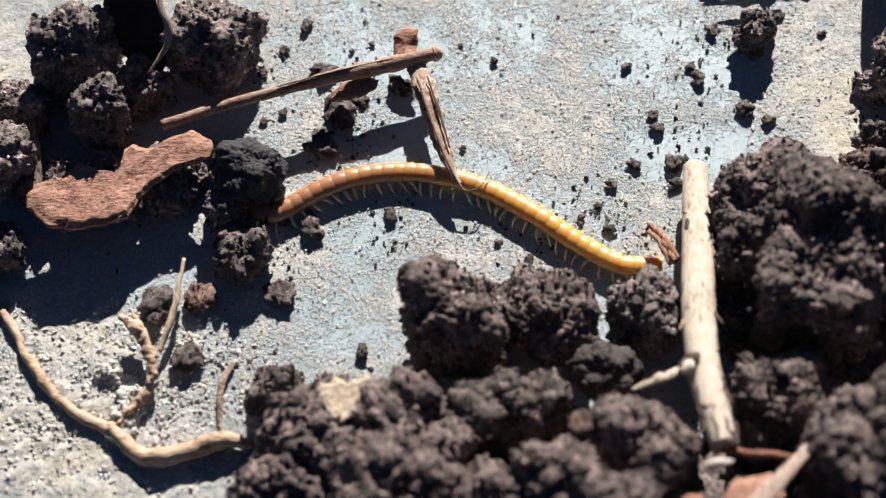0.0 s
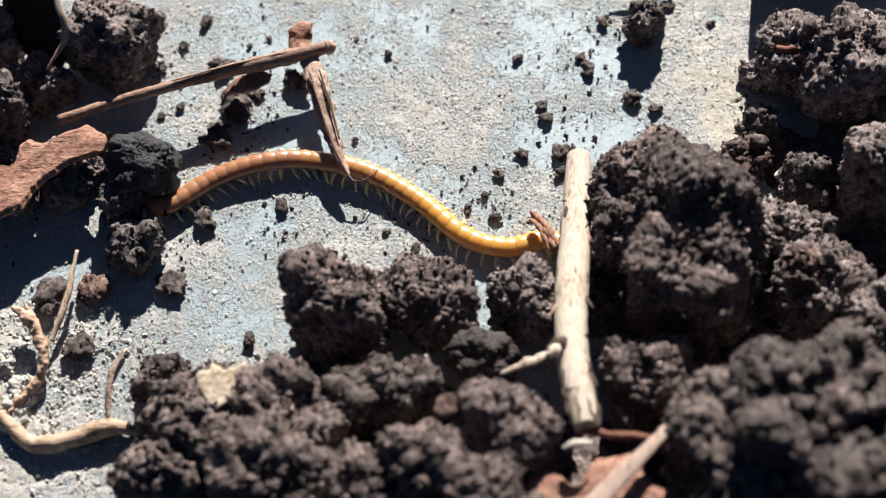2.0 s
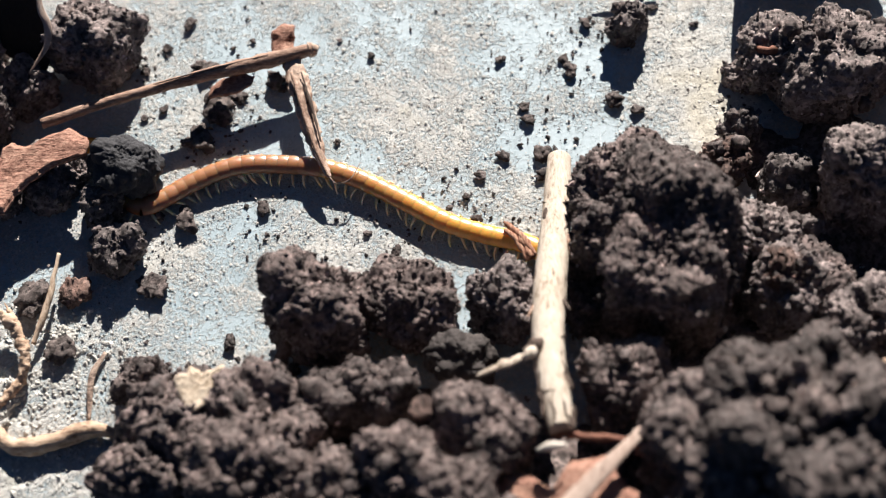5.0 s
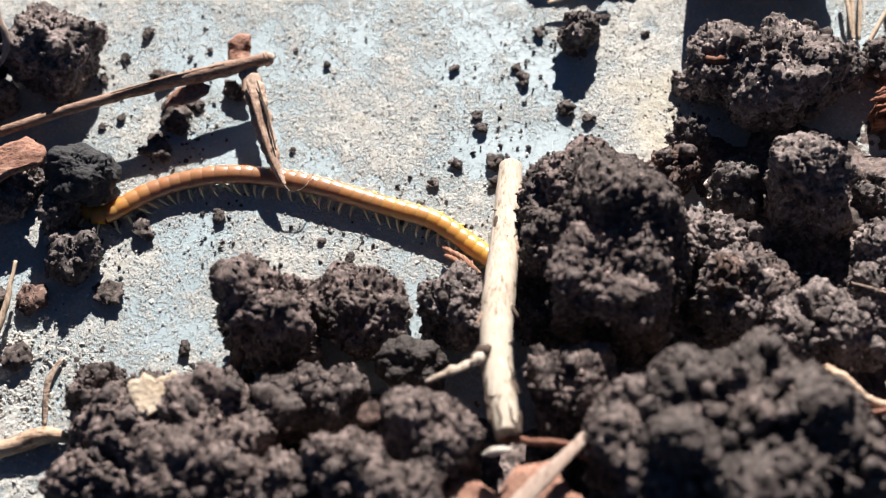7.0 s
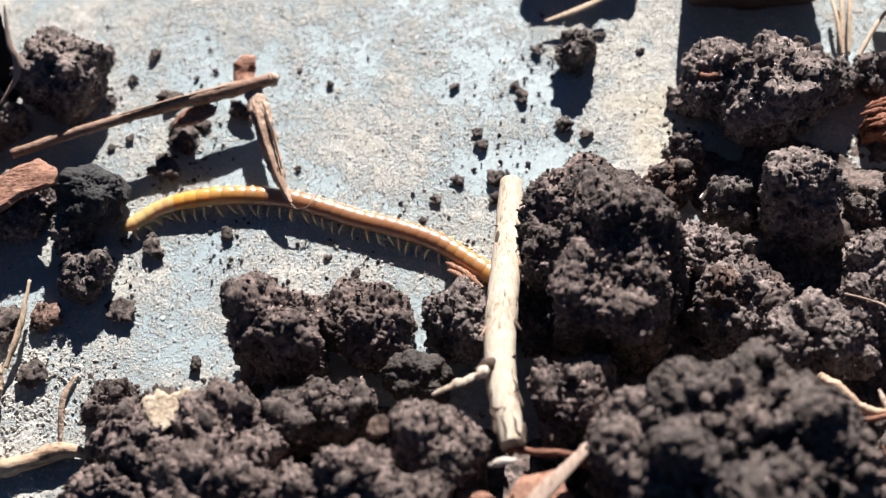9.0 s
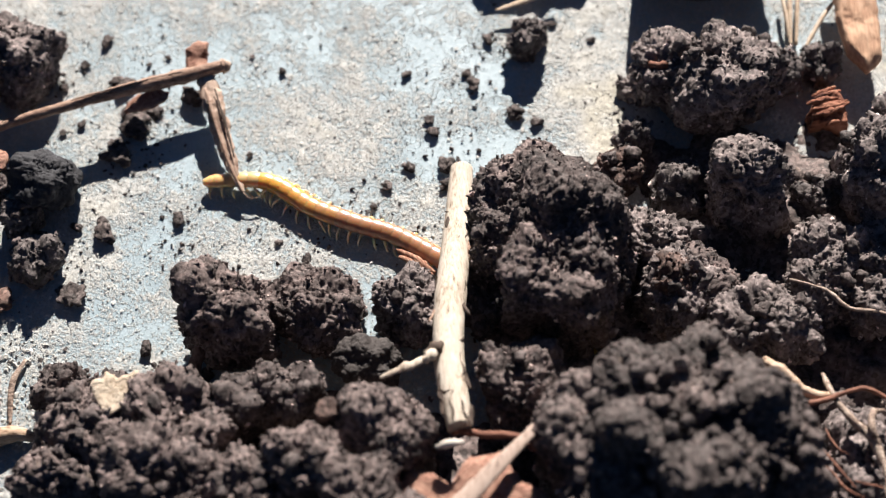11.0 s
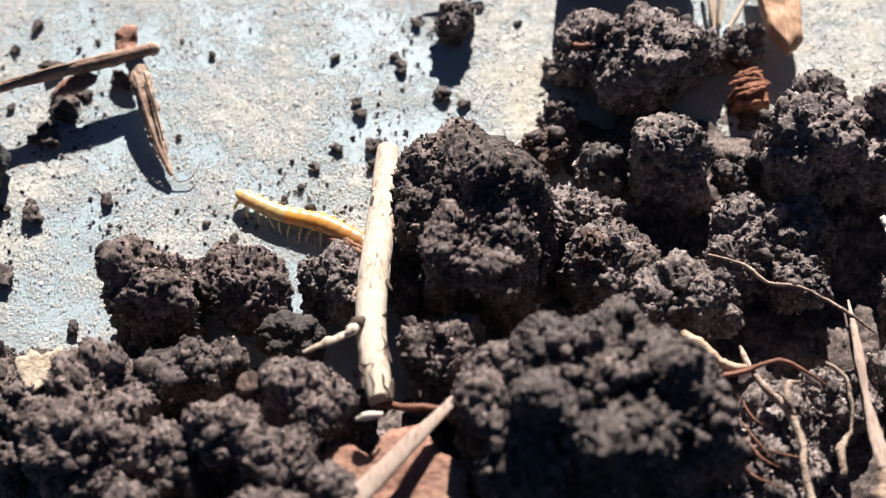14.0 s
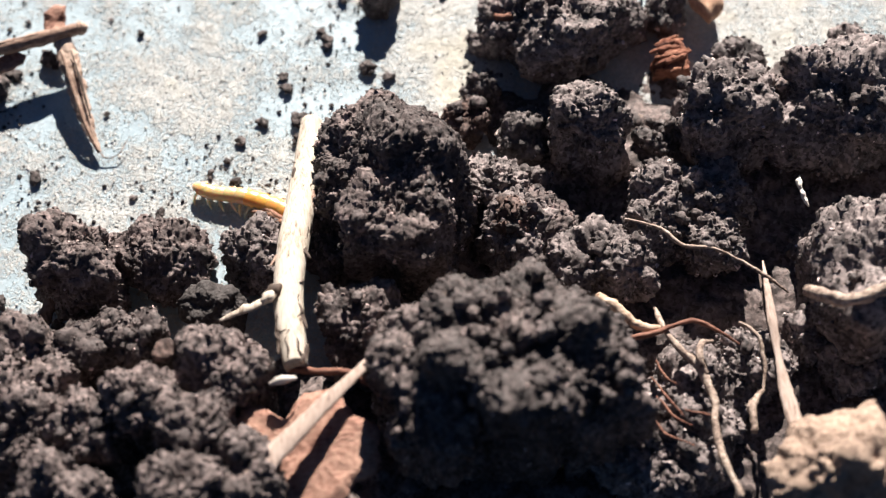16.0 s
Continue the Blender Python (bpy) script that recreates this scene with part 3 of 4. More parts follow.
crumb(1.35, 0.37, 0.067, 12)
crumb(1.34, 0.28, 0.061, 13)
crumb(-0.15, -0.56, 0.100, 14)
crumb(-0.88, -0.01, 0.167, 15)
crumb(-0.65, 0.69, 0.151, 16)
crumb(-1.25, 0.46, 0.237, 17)
crumb(-1.39, 0.59, 0.145, 18)
crumb(-0.43, 1.91, 0.216, 19)
crumb(-0.57, 1.57, 0.150, 20)
crumb(-0.34, 2.14, 0.131, 21)
crumb(-0.62, 2.47, 0.149, 22)
crumb(-0.81, 3.05, 0.096, 23)
crumb(-1.02, 2.77, 0.067, 24)
crumb(0.10, 2.28, 0.142, 25)
crumb(-1.31, 3.16, 0.068, 26)
crumb(0.07, 0.85, 0.089, 27)
crumb(0.75, 1.59, 0.048, 28)
crumb(1.06, 2.59, 0.055, 29)
crumb(2.35, 2.49, 0.066, 30)
crumb(-0.15, 2.83, 0.039, 31)
crumb(-0.35, 2.75, 0.039, 32)
crumb(0.73, 2.80, 0.033, 33)
crumb(3.60, 1.52, 0.074, 34)
crumb(3.06, 1.54, 0.037, 35)
crumb(-2.04, -0.12, 0.212, 36)
crumb(-1.71, -0.65, 0.208, 37)
crumb(-1.64, -0.04, 0.193, 38, RUST)
crumb(4.27, 2.84, 0.055, 39)
crumb(-1.21, 0.33, 0.123, 40)
crumb(0.21, 2.22, 0.082, 41)
crumb(-1.21, 2.49, 0.066, 42)
crumb(-0.99, 2.02, 0.065, 43)
crumb(-0.53, 2.10, 0.087, 44)
crumb(-0.45, 2.15, 0.150, 45)
crumb(-0.60, 1.72, 0.130, 46)
crumb(-0.36, 1.85, 0.110, 47)
crumb(-0.69, 1.60, 0.100, 48)
crumb(-0.22, 2.13, 0.080, 49)
crumb(0.22, 2.33, 0.080, 50)
crumb(-1.18, 1.93, 0.050, 51)
crumb(1.84, 0.81, 0.050, 52)
crumb(2.00, 0.93, 0.050, 53)
crumb(2.72, 1.13, 0.090, 54)
crumb(1.06, 0.56, 0.050, 55)
crumb(-1.48, 0.59, 0.110, 56)
crumb(-1.24, 0.66, 0.130, 57)
crumb(-1.34, 0.47, 0.100, 58)
crumb(-0.93, 0.80, 0.080, 59)
crumb(-0.99, 0.09, 0.090, 60)
crumb(3.88, 3.06, 0.060, 61)
crumb(-0.69, 0.86, 0.080, 62)


def soil_grains():
    """Tiny angular specks strewn over the sheet, thickest round the crumbs."""
    rng = np.random.default_rng(4)
    n = 1500
    hubs = np.array([(-0.3, 1.9), (-0.4, 2.5), (2.9, 1.4), (1.9, 0.95), (-1.0, 0.4), (0.1, 0.75), (2.3, 0.7), (3.0, 2.4), (-1.4, -0.4), (4.6, 1.9), (-1.2, 2.6), (2.5, 1.8), (3.2, 2.9), (-0.5, 1.6), (1.2, 0.4)])
    pick = rng.integers(0, len(hubs), n)
    xy = np.where(rng.random(n)[:, None] < 0.7, hubs[pick] + rng.normal(0, 0.2, (n, 2)), rng.uniform((-3.8, -1.6), (8.6, 3.5), (n, 2)))
    size = 0.004 + 0.022 * rng.random(n) ** 4
    verts, faces = stuck_bits(np.c_[xy, 0.1 * size], size, ball(1), rng)
    return thing("soil_grains", mesh_of("soil_grains", verts * (1, 1, 0.6), faces, CRUMB, False), label="fine dark soil grains strewn on the sheet", category="soil grains", kind="stuff")


soil_grains()


def crust_flakes():
    """Pale chips and grit of the worn coating."""
    rng = np.random.default_rng(8)
    v0, f0 = CHIP_VERTS, CHIP_FACES
    xy = rng.uniform((-4.2, -2.0), (8.9, 3.8), (46000, 2))
    xy = xy[rng.random(len(xy)) < 0.08 + 0.8 * crust_amount(xy[:, 0], xy[:, 1]) ** 1.5][:17000]
    coarse = rng.normal((-2.7, -1.0), (0.95, 0.55), (3400, 2))
    coarse = coarse[(coarse[:, 1] < 0.2 - 0.25 * (coarse[:, 0] + 2.6)) & (coarse[:, 0] < -0.9)]
    n = len(xy) + len(coarse)
    size = np.r_[0.008 + 0.014 * rng.random(len(xy)) ** 2.5, 0.008 + 0.026 * rng.random(len(coarse)) ** 2.0]
    high = np.r_[np.full(len(xy), 0.3), np.full(len(coarse), 0.55)]
    xy = np.vstack([xy, coarse])
    turn = rng.uniform(0, 2 * np.pi, (n, 1))
    local = v0[None] * rng.uniform(0.35, 1.5, (n, len(v0), 1)) * np.stack([0 * high + 1, 0 * high + 1, high], 1)[:, None] * size[:, None, None]
    local = np.stack([local[..., 0] * np.cos(turn) - local[..., 1] * np.sin(turn), local[..., 0] * np.sin(turn) + local[..., 1] * np.cos(turn), local[..., 2]], -1)
    verts = (local + np.concatenate([xy, 0.08 * size[:, None]], 1)[:, None]).reshape(-1, 3)
    faces = (f0[None] + (np.arange(n) * len(v0))[:, None, None]).reshape(-1, 3)
    return thing("crust_flakes", mesh_of("crust_flakes", verts, faces, FLAKES, False), label="pale gritty flakes of worn coating on the sheet", category="flakes", kind="stuff")


crust_flakes()


# ---- sticks, roots, bark ----
def smooth_line(points, n):
    """n places along a soft curve through the points, evenly spaced."""
    p = np.array(points, float)
    q = np.vstack([2 * p[0] - p[1], p, 2 * p[-1] - p[-2]])
    out = []
    for i in range(1, len(q) - 2):
        for t in np.linspace(0, 1, 24, endpoint=False):
            a, b, c, d = q[i - 1], q[i], q[i + 1], q[i + 2]
            out.append(0.5 * (2 * b + (c - a) * t + (2 * a - 5 * b + 4 * c - d) * t * t + (3 * b - a - 3 * c + d) * t ** 3))
    out = np.array(out + [p[-1]])
    run = np.r_[0, np.cumsum(np.linalg.norm(np.diff(out, axis=0), axis=1))]
    at = np.linspace(0, run[-1], n)
    return np.stack([np.interp(at, run, out[:, k]) for k in range(out.shape[1])], 1)


def tube(points, radii, n=40, sides=12, uneven=0.12, flat=1.0, seed=1, grain=0.12, wander=0.0):
    """A tapered, slightly uneven rod along the points, closed at both ends."""
    line = smooth_line(points, n)
    r = np.interp(np.linspace(0, 1, n), np.linspace(0, 1, len(radii)), radii)
    if wander:
        sway = np.stack([waves(line / 0.28 + 11.3 * k, seed + 40 + k) + 0.5 * waves(line / 0.1 + 5.1 * k, seed + 50 + k) for k in range(3)], 1)
        line = line + wander * sway * (1, 1, 0.5)
        r = r * (1 + 0.2 * waves(line / 0.2, seed + 60))
    ahead = np.gradient(line, axis=0)
    ahead /= np.linalg.norm(ahead, axis=1)[:, None]
    side = np.cross(ahead, (0, 0, 1.0))
    side /= np.linalg.norm(side, axis=1)[:, None] + 1e-9
    up = np.cross(side, ahead)
    a = np.linspace(0, 2 * np.pi, sides, endpoint=False)
    ring = side[:, None] * np.cos(a)[None, :, None] + flat * up[:, None] * np.sin(a)[None, :, None]
    v = (line[:, None] + ring * r[:, None, None]).reshape(-1, 3)
    bumpy = 1 + uneven * waves(v / grain + seed * 3.7, seed) + uneven * 0.6 * waves(v / (grain * 0.35), seed + 1)
    v = (line[:, None] + ring * (r[:, None] * bumpy.reshape(n, sides))[:, :, None]).reshape(-1, 3)
    k = np.arange(n * sides).reshape(n, sides)
    f = np.stack([k[:-1], np.roll(k[:-1], -1, 1), np.roll(k[1:], -1, 1), k[1:]], -1).reshape(-1, 4).tolist()
    f += [k[0][::-1].tolist(), k[-1].tolist()]
    return v, f


def straight_line(points, n):
    """n places along the straight edges between the points."""
    p = np.array(points, float)
    run = np.r_[0, np.cumsum(np.linalg.norm(np.diff(p, axis=0), axis=1))]
    return np.stack([np.interp(np.linspace(0, run[-1], n), run, p[:, k]) for k in (0, 1)], 1)


def slab(outline, thick, seed=1, rings=14, around=96, ragged=0.03, relief=0.03, tilt=(0.0, 0.0), cup=0.0, soft=True):
    """A broken flat piece: a ragged outline with thickness and an uneven face. The outline is round (0, 0); tilt is the rise along x and y."""
    edge = (smooth_line if soft else straight_line)(list(outline) + [outline[0]], around + 1)[:-1]
    rough = waves(np.c_[edge / 0.12, np.zeros(around)], seed) + 0.7 * waves(np.c_[edge / 0.05, np.zeros(around)], seed + 1)
    edge = edge * (1 + ragged * rough[:, None] / (np.linalg.norm(edge, axis=1)[:, None] + 0.05))
    s = np.linspace(0, 1, rings)[1:]
    xy = np.vstack([[[0, 0]], (edge[None] * s[:, None, None]).reshape(-1, 2)])
    p = np.c_[xy, np.zeros(len(xy))]
    lift = xy @ np.array(tilt) + cup * (xy ** 2).sum(1)
    hill = relief * waves(p / 0.3, seed + 2) + 0.6 * relief * waves(p / 0.1, seed + 3) + 0.35 * relief * waves(p / 0.04, seed + 4)
    far = np.r_[0, np.repeat(s, around)]
    top = np.c_[xy, lift + hill + 0.5 * thick * np.clip((1 - far) * 8, 0.3, 1)]
    low = np.c_[xy, lift + 0.5 * hill - 0.5 * thick * np.clip((1 - far) * 8, 0.5, 1)]
    m = len(xy)
    f = []
    for base, flip in ((0, False), (m, True)):
        k = base + 1 + np.arange((rings - 1) * around).reshape(rings - 1, around)
        nxt = np.roll(k, -1, 1)
        tri = [[base, int(a), int(b)] for a, b in zip(k[0], nxt[0])]
        quad = np.stack([k[:-1], k[1:], nxt[1:], nxt[:-1]], -1).reshape(-1, 4).tolist()
        f += [g[::-1] for g in tri + quad] if flip else tri + quad
    a = 1 + (rings - 2) * around + np.arange(around)
    f += np.stack([a, a + m, np.roll(a, -1) + m, np.roll(a, -1)], -1).tolist()
    return np.vstack([top, low]), f


def rod(name, points, radii, mat, label, category, parent=None, **more):
    v, f = tube(points, radii, **more)
    base = np.array(points[0], float)
    if parent is not None:
        return part(name, mesh_of(name, v - np.array(parent.location) / CM, f, mat), parent, label)
    return thing(name, mesh_of(name, v - base, f, mat), *base, label, category)


# pale stem that leans over the clods
stem = rod("dry_stem", [(2.882, 1.174, 0.27), (2.841, 0.608, 0.40), (2.786, -0.003, 0.58), (2.732, -0.581, 0.76), (2.712, -1.059, 0.90), (2.747, -1.499, 1.00), (2.793, -1.861, 1.07)],
           [0.11, 0.125, 0.132, 0.14, 0.145, 0.148, 0.142, 0.135, 0.128, 0.105], STICK, "pale straw-coloured dry stem with flaking bark", "stem", n=200, sides=32, uneven=0.03, seed=3, grain=0.3)
# no recess is cut: a solid dark piece gives the hollow's shade
rod("hollow", [(2.663, -1.053, 1.02), (2.582, -1.126, 1.05), (2.511, -1.151, 1.02)], [0.03, 0.07, 0.03], DARKBARK, "dark hollow round the knot", "", stem, n=16, sides=14, uneven=0.25, seed=4, grain=0.06)
rod("knot", [(2.607, -1.141, 1.06), (2.542, -1.217, 1.12), (2.503, -1.255, 1.12)], [0.035, 0.05, 0.02], STICK, "pale broken knot", "", stem, n=16, sides=14, uneven=0.3, seed=5, grain=0.05)
rod("side_shoot", [(2.520, -1.163, 0.97), (2.330, -1.258, 1.00), (2.116, -1.331, 0.97)], [0.03, 0.045, 0.012], STICK, "short splintered side shoot", "", stem, n=24, sides=14, uneven=0.3, flat=0.5, seed=6, grain=0.06)
for k, line in enumerate(([(2.706, 0.624, 0.420), (2.742, 0.558, 0.498), (2.814, 0.519, 0.540), (2.886, 0.519, 0.535), (2.934, 0.609, 0.490)],
                         [(2.894, 0.501, 0.537), (2.954, 0.563, 0.481), (2.971, 0.510, 0.443)],
                         [(2.583, -0.958, 0.904), (2.636, -0.986, 0.975), (2.730, -0.944, 0.983), (2.813, -1.000, 0.966), (2.855, -0.920, 0.883)],
                         [(2.594, -1.089, 0.967), (2.657, -1.097, 1.015)],
                         [(2.613, -1.475, 1.038), (2.681, -1.547, 1.112), (2.768, -1.507, 1.119)],
                         [(2.775, 0.449, 0.554), (2.786, 0.346, 0.590), (2.766, 0.247, 0.616), (2.751, 0.148, 0.644), (2.760, 0.046, 0.679)],
                         [(2.894, 0.401, 0.564), (2.923, 0.349, 0.558), (2.912, 0.285, 0.581), (2.878, 0.214, 0.618), (2.902, 0.160, 0.617)],
                         [(2.710, 0.158, 0.620), (2.674, 0.032, 0.635), (2.672, -0.112, 0.692), (2.659, -0.249, 0.734), (2.634, -0.380, 0.761)],
                         [(2.842, -0.149, 0.729), (2.805, -0.254, 0.771), (2.791, -0.354, 0.804), (2.779, -0.455, 0.835), (2.785, -0.553, 0.862)],
                         [(2.862, -0.241, 0.742), (2.876, -0.330, 0.746), (2.865, -0.431, 0.780), (2.823, -0.545, 0.842), (2.831, -0.639, 0.861)],
                         [(2.675, -0.499, 0.837), (2.690, -0.603, 0.878), (2.645, -0.694, 0.887), (2.646, -0.797, 0.922), (2.644, -0.897, 0.952)],
                         [(2.759, -0.675, 0.903), (2.757, -0.745, 0.923), (2.738, -0.816, 0.945), (2.732, -0.886, 0.966), (2.732, -0.956, 0.987)],
                         [(2.813, -1.090, 0.991), (2.807, -1.169, 1.018), (2.815, -1.243, 1.034), (2.842, -1.308, 1.029), (2.808, -1.398, 1.080)],
                         [(2.741, -1.406, 1.098), (2.745, -1.518, 1.123), (2.707, -1.627, 1.136), (2.736, -1.741, 1.162), (2.738, -1.852, 1.182)],
                         [(2.805, -1.603, 1.133), (2.818, -1.674, 1.145), (2.823, -1.748, 1.160), (2.861, -1.814, 1.161), (2.848, -1.891, 1.192)],
                         [(2.641, -1.343, 1.056), (2.634, -1.413, 1.063), (2.628, -1.481, 1.065), (2.627, -1.551, 1.067), (2.678, -1.645, 1.125)])):
    rod("bark_seam", line, [0.004, 0.011, 0.008, 0.012, 0.003], DARKBARK, "dark torn seam of bark", "", stem, n=30, sides=6, uneven=0.5, seed=60 + k, grain=0.05, wander=0.008)
for k, (fx, fy, fz, turn, long, lean) in enumerate(((2.609, -0.628, 0.835, -0.25, 0.16, -0.84), (2.975, 0.693, 0.437, -0.05, 0.13, 0.87), (2.736, 0.416, 0.547, 0.15, 0.10, -0.56), (2.925, 0.077, 0.606, -0.20, 0.12, 0.92),
                                                          (2.637, -0.277, 0.723, 0.00, 0.12, -0.87), (2.855, -0.580, 0.825, 0.20, 0.14, 0.81), (2.584, -1.023, 0.941, -0.15, 0.12, -0.92), (2.859, -1.378, 1.035, 0.05, 0.16, 0.84),
                                                          (2.646, -1.633, 1.096, 0.25, 0.14, -0.77), (2.800, -0.403, 0.817, -0.10, 0.08, 0.28), (2.825, 0.243, 0.625, 0.10, 0.07, 0.07), (2.893, -1.785, 1.131, -0.25, 0.12, 0.73))):
    v, f = slab([(0.016, -0.4 * long), (0.028, 0.3 * long), (0.004, long), (-0.024, 0.5 * long), (-0.028, -0.3 * long), (0, -long)], 0.022, 80 + k, 5, 30, 0.012, 0.01)
    flake = part("bark_flake", mesh_of("bark_flake", v, f, DARKBARK if k % 3 else TWIG), stem, "dark curling flake of bark")
    flake.location = [(a - b) * CM for a, b in zip((fx, fy, fz), (2.882, 1.174, 0.27))]
    flake.rotation_euler = (-0.3, lean, turn)

# thin twig and the chips at its end
twig = rod("twig", [(-2.07, 1.69, 0.36), (-1.4, 1.93, 0.36), (-0.6, 2.17, 0.36), (0.1, 2.36, 0.34), (0.5, 2.49, 0.32)], [0.052, 0.05, 0.052, 0.062, 0.078, 0.062], TWIG,
    "thin brown twig lying across soil crumbs", "twig", n=90, uneven=0.1, seed=7)
rod("broken_end", [(0.47, 2.482, 0.325), (0.52, 2.495, 0.32), (0.56, 2.52, 0.31)], [0.06, 0.055, 0.02], CHIP, "splintered broken end", "", twig, n=10, uneven=0.4, seed=71)
rod("bark_ridge", [(-1.0, 2.06, 0.425), (-0.5, 2.205, 0.43), (0.1, 2.37, 0.42)], [0.004, 0.008, 0.004], DARKBARK, "dark ridge of bark", "", twig, n=30, uneven=0.4, seed=72)
chip = rod("wood_chip", [(0.301, 2.391, 0.30), (0.422, 1.990, 0.28), (0.535, 1.568, 0.24), (0.651, 1.243, 0.21), (0.718, 1.088, 0.20)], [0.095, 0.105, 0.098, 0.07, 0.018], CHIP,
           "speckled splinter of wood leaning beside the twig", "wood chip", n=90, sides=20, flat=0.3, uneven=0.2, grain=0.06, seed=8)
rod("pale_edge", [(0.322, 2.197, 0.36), (0.442, 1.796, 0.33), (0.574, 1.386, 0.28), (0.713, 1.082, 0.21)], [0.014, 0.022, 0.02, 0.01], TWIG, "pale raised edge", "", chip, n=40, sides=8, uneven=0.3, grain=0.06, seed=81)
rod("dark_streak", [(0.418, 2.202, 0.35), (0.537, 1.800, 0.32), (0.631, 1.441, 0.27)], [0.006, 0.016, 0.006], DARKBARK, "thin dark streak along the chip", "", chip, n=40, sides=8, uneven=0.4, grain=0.06, flat=0.5, seed=82)
rod("root_hair", [(0.718, 1.088, 0.20), (0.785, 1.026, 0.18), (0.911, 1.066, 0.19), (1.007, 1.242, 0.20)], [0.007, 0.006, 0.004], PALEROOT, "fine pale root hair", "", chip, n=24, sides=6)
v, f = slab([(-0.14, 0.12), (-0.07, 0.18), (-0.01, 0.19), (0.12, 0.18), (0.10, -0.04), (0.14, -0.17), (-0.10, -0.19), (-0.12, -0.03)], 0.05, 91, 10, 70, 0.02, 0.02, (0.1, 0.25), soft=False)
thing("bark_flake", mesh_of("bark_flake", v, f, BARK), 0.21, 2.62, 0.26, "small reddish bark flake standing behind the twig", "bark flake")
v, f = slab([(0.24, 0.06), (0.1, 0.1), (-0.1, 0.09), (-0.22, 0.0), (-0.2, -0.1), (0.05, -0.09), (0.2, -0.03)], 0.05, 92, 8, 48, 0.02, 0.03, (0.25, 0.1))
thing("bark_flake", mesh_of("bark_flake", v, f, BARK), -0.28, 2.14, 0.26, "small reddish bark flake on soil crumbs", "bark flake")

# bark plate, dark strip, curled leaf
v, f = slab([(-0.84, -0.15), (-0.78, -0.04), (-0.68, -0.02), (-0.58, 0.00), (-0.49, 0.11), (-0.37, 0.16), (-0.29, 0.09), (-0.15, 0.10), (-0.07, 0.08), (-0.05, 0.19), (-0.00, 0.31), (0.08, 0.36), (0.22, 0.32), (0.35, 0.32), (0.41, 0.42), (0.53, 0.45), (0.64, 0.51), (0.72, 0.45), (0.80, 0.37), (0.84, 0.26), (0.81, 0.20), (0.59, 0.14), (0.47, 0.07), (0.35, -0.02), (0.21, -0.14), (0.15, -0.27), (0.10, -0.38), (-0.06, -0.46), (-0.42, -0.51), (-0.60, -0.48), (-0.74, -0.39), (-0.83, -0.29)],
            0.09, 93, 30, 220, 0.02, 0.014, (0.02, 0.02), 0.03, soft=False)
thing("bark_plate", mesh_of("bark_plate", v, f, BARK), -2.38, 1.06, 0.42, "reddish brown torn bark plate propped above the sheet", "bark")
v, f = slab([(-0.09, 0.47), (-0.02, 0.58), (0.06, 0.66), (0.08, 0.42), (0.07, 0.16), (0.11, -0.22), (0.15, -0.59), (0.04, -0.66), (-0.07, -0.64), (-0.15, -0.27), (-0.14, 0.23)], 0.08, 94, 16, 110, 0.03, 0.04, (0.0, 0.1), soft=False)
thing("bark_strip", mesh_of("bark_strip", v, f, STRIP), -3.29, 1.59, 0.34, "dark weathered bark strip among soil clods", "bark strip")
v, f = slab([(-0.33, 0.42), (0.15, 0.37), (0.22, 0.04), (0.32, -0.11), (0.33, -0.22), (0.26, -0.32), (0.17, -0.42), (-0.03, -0.38), (-0.20, -0.24), (-0.31, 0.07)], 0.025, 95, 16, 96, 0.02, 0.03, (0.1, 1.2), 0.1, soft=False)
leaf = thing("dead_leaf", mesh_of("dead_leaf", v, f, LEAF), -2.37, 2.81, 0.62, "curled dead leaf standing among soil clods, blackened for its shade", "leaf")
rod("rim", [(-2.141, 3.111, 0.95), (-2.095, 2.756, 0.80), (-2.027, 2.602, 0.72), (-2.037, 2.439, 0.62), (-2.117, 2.334, 0.55), (-2.232, 2.217, 0.46)], [0.008, 0.02, 0.035, 0.04, 0.028, 0.006], SPLIT, "pale dry leaf edge", "", leaf, n=50, sides=10, flat=0.3, uneven=0.06, grain=0.3)

# dark pebble
v, f = clod_shape(0.34, 0.31, 0.31, 401, 6, 0.2, 0.5)
thing("pebble", mesh_of("pebble", v, f, PEBBLE), -1.23, 1.22, 0.30, "smooth dark grey earthy pebble on the sheet", "pebble")

v, f = clod_shape(0.31, 0.27, 0.27, 403, 6, 0.16, 0.55)
thing("pebble", mesh_of("pebble", v, f, LUMP), 1.97, -0.95, 0.42, "smooth dark earthy lump wedged among soil clods", "pebble")

# forked root at the edge of the soil
root = rod("forked_root", [(-3.9, 0.48, 0.03), (-3.42, -0.13, 0.03), (-3.15, -0.52, 0.03), (-2.91, -0.86, 0.03), (-2.62, -1.13, 0.035), (-2.32, -1.24, 0.05)], [0.036, 0.036, 0.04, 0.045, 0.045, 0.05], ROOT,
           "tan forked root with a thick curved end", "root", n=70, seed=11, wander=0.035)
rod("frayed_tip", [(-2.031, -0.505, 0.17), (-2.123, -0.313, 0.20), (-2.224, -0.171, 0.22)], [0.03, 0.032, 0.008], ROOT, "", "", root, n=30, sides=10, seed=47, uneven=0.5, grain=0.05, wander=0.015)
rod("thick_end", [(-2.32, -1.20, 0.055), (-2.2, -1.35, 0.06), (-1.95, -1.50, 0.065), (-1.6, -1.47, 0.07), (-1.3, -1.37, 0.08), (-1.07, -1.41, 0.06)], [0.05, 0.07, 0.085, 0.085, 0.085, 0.03], ROOT, "", "", root, n=60, sides=14, seed=12, wander=0.02)
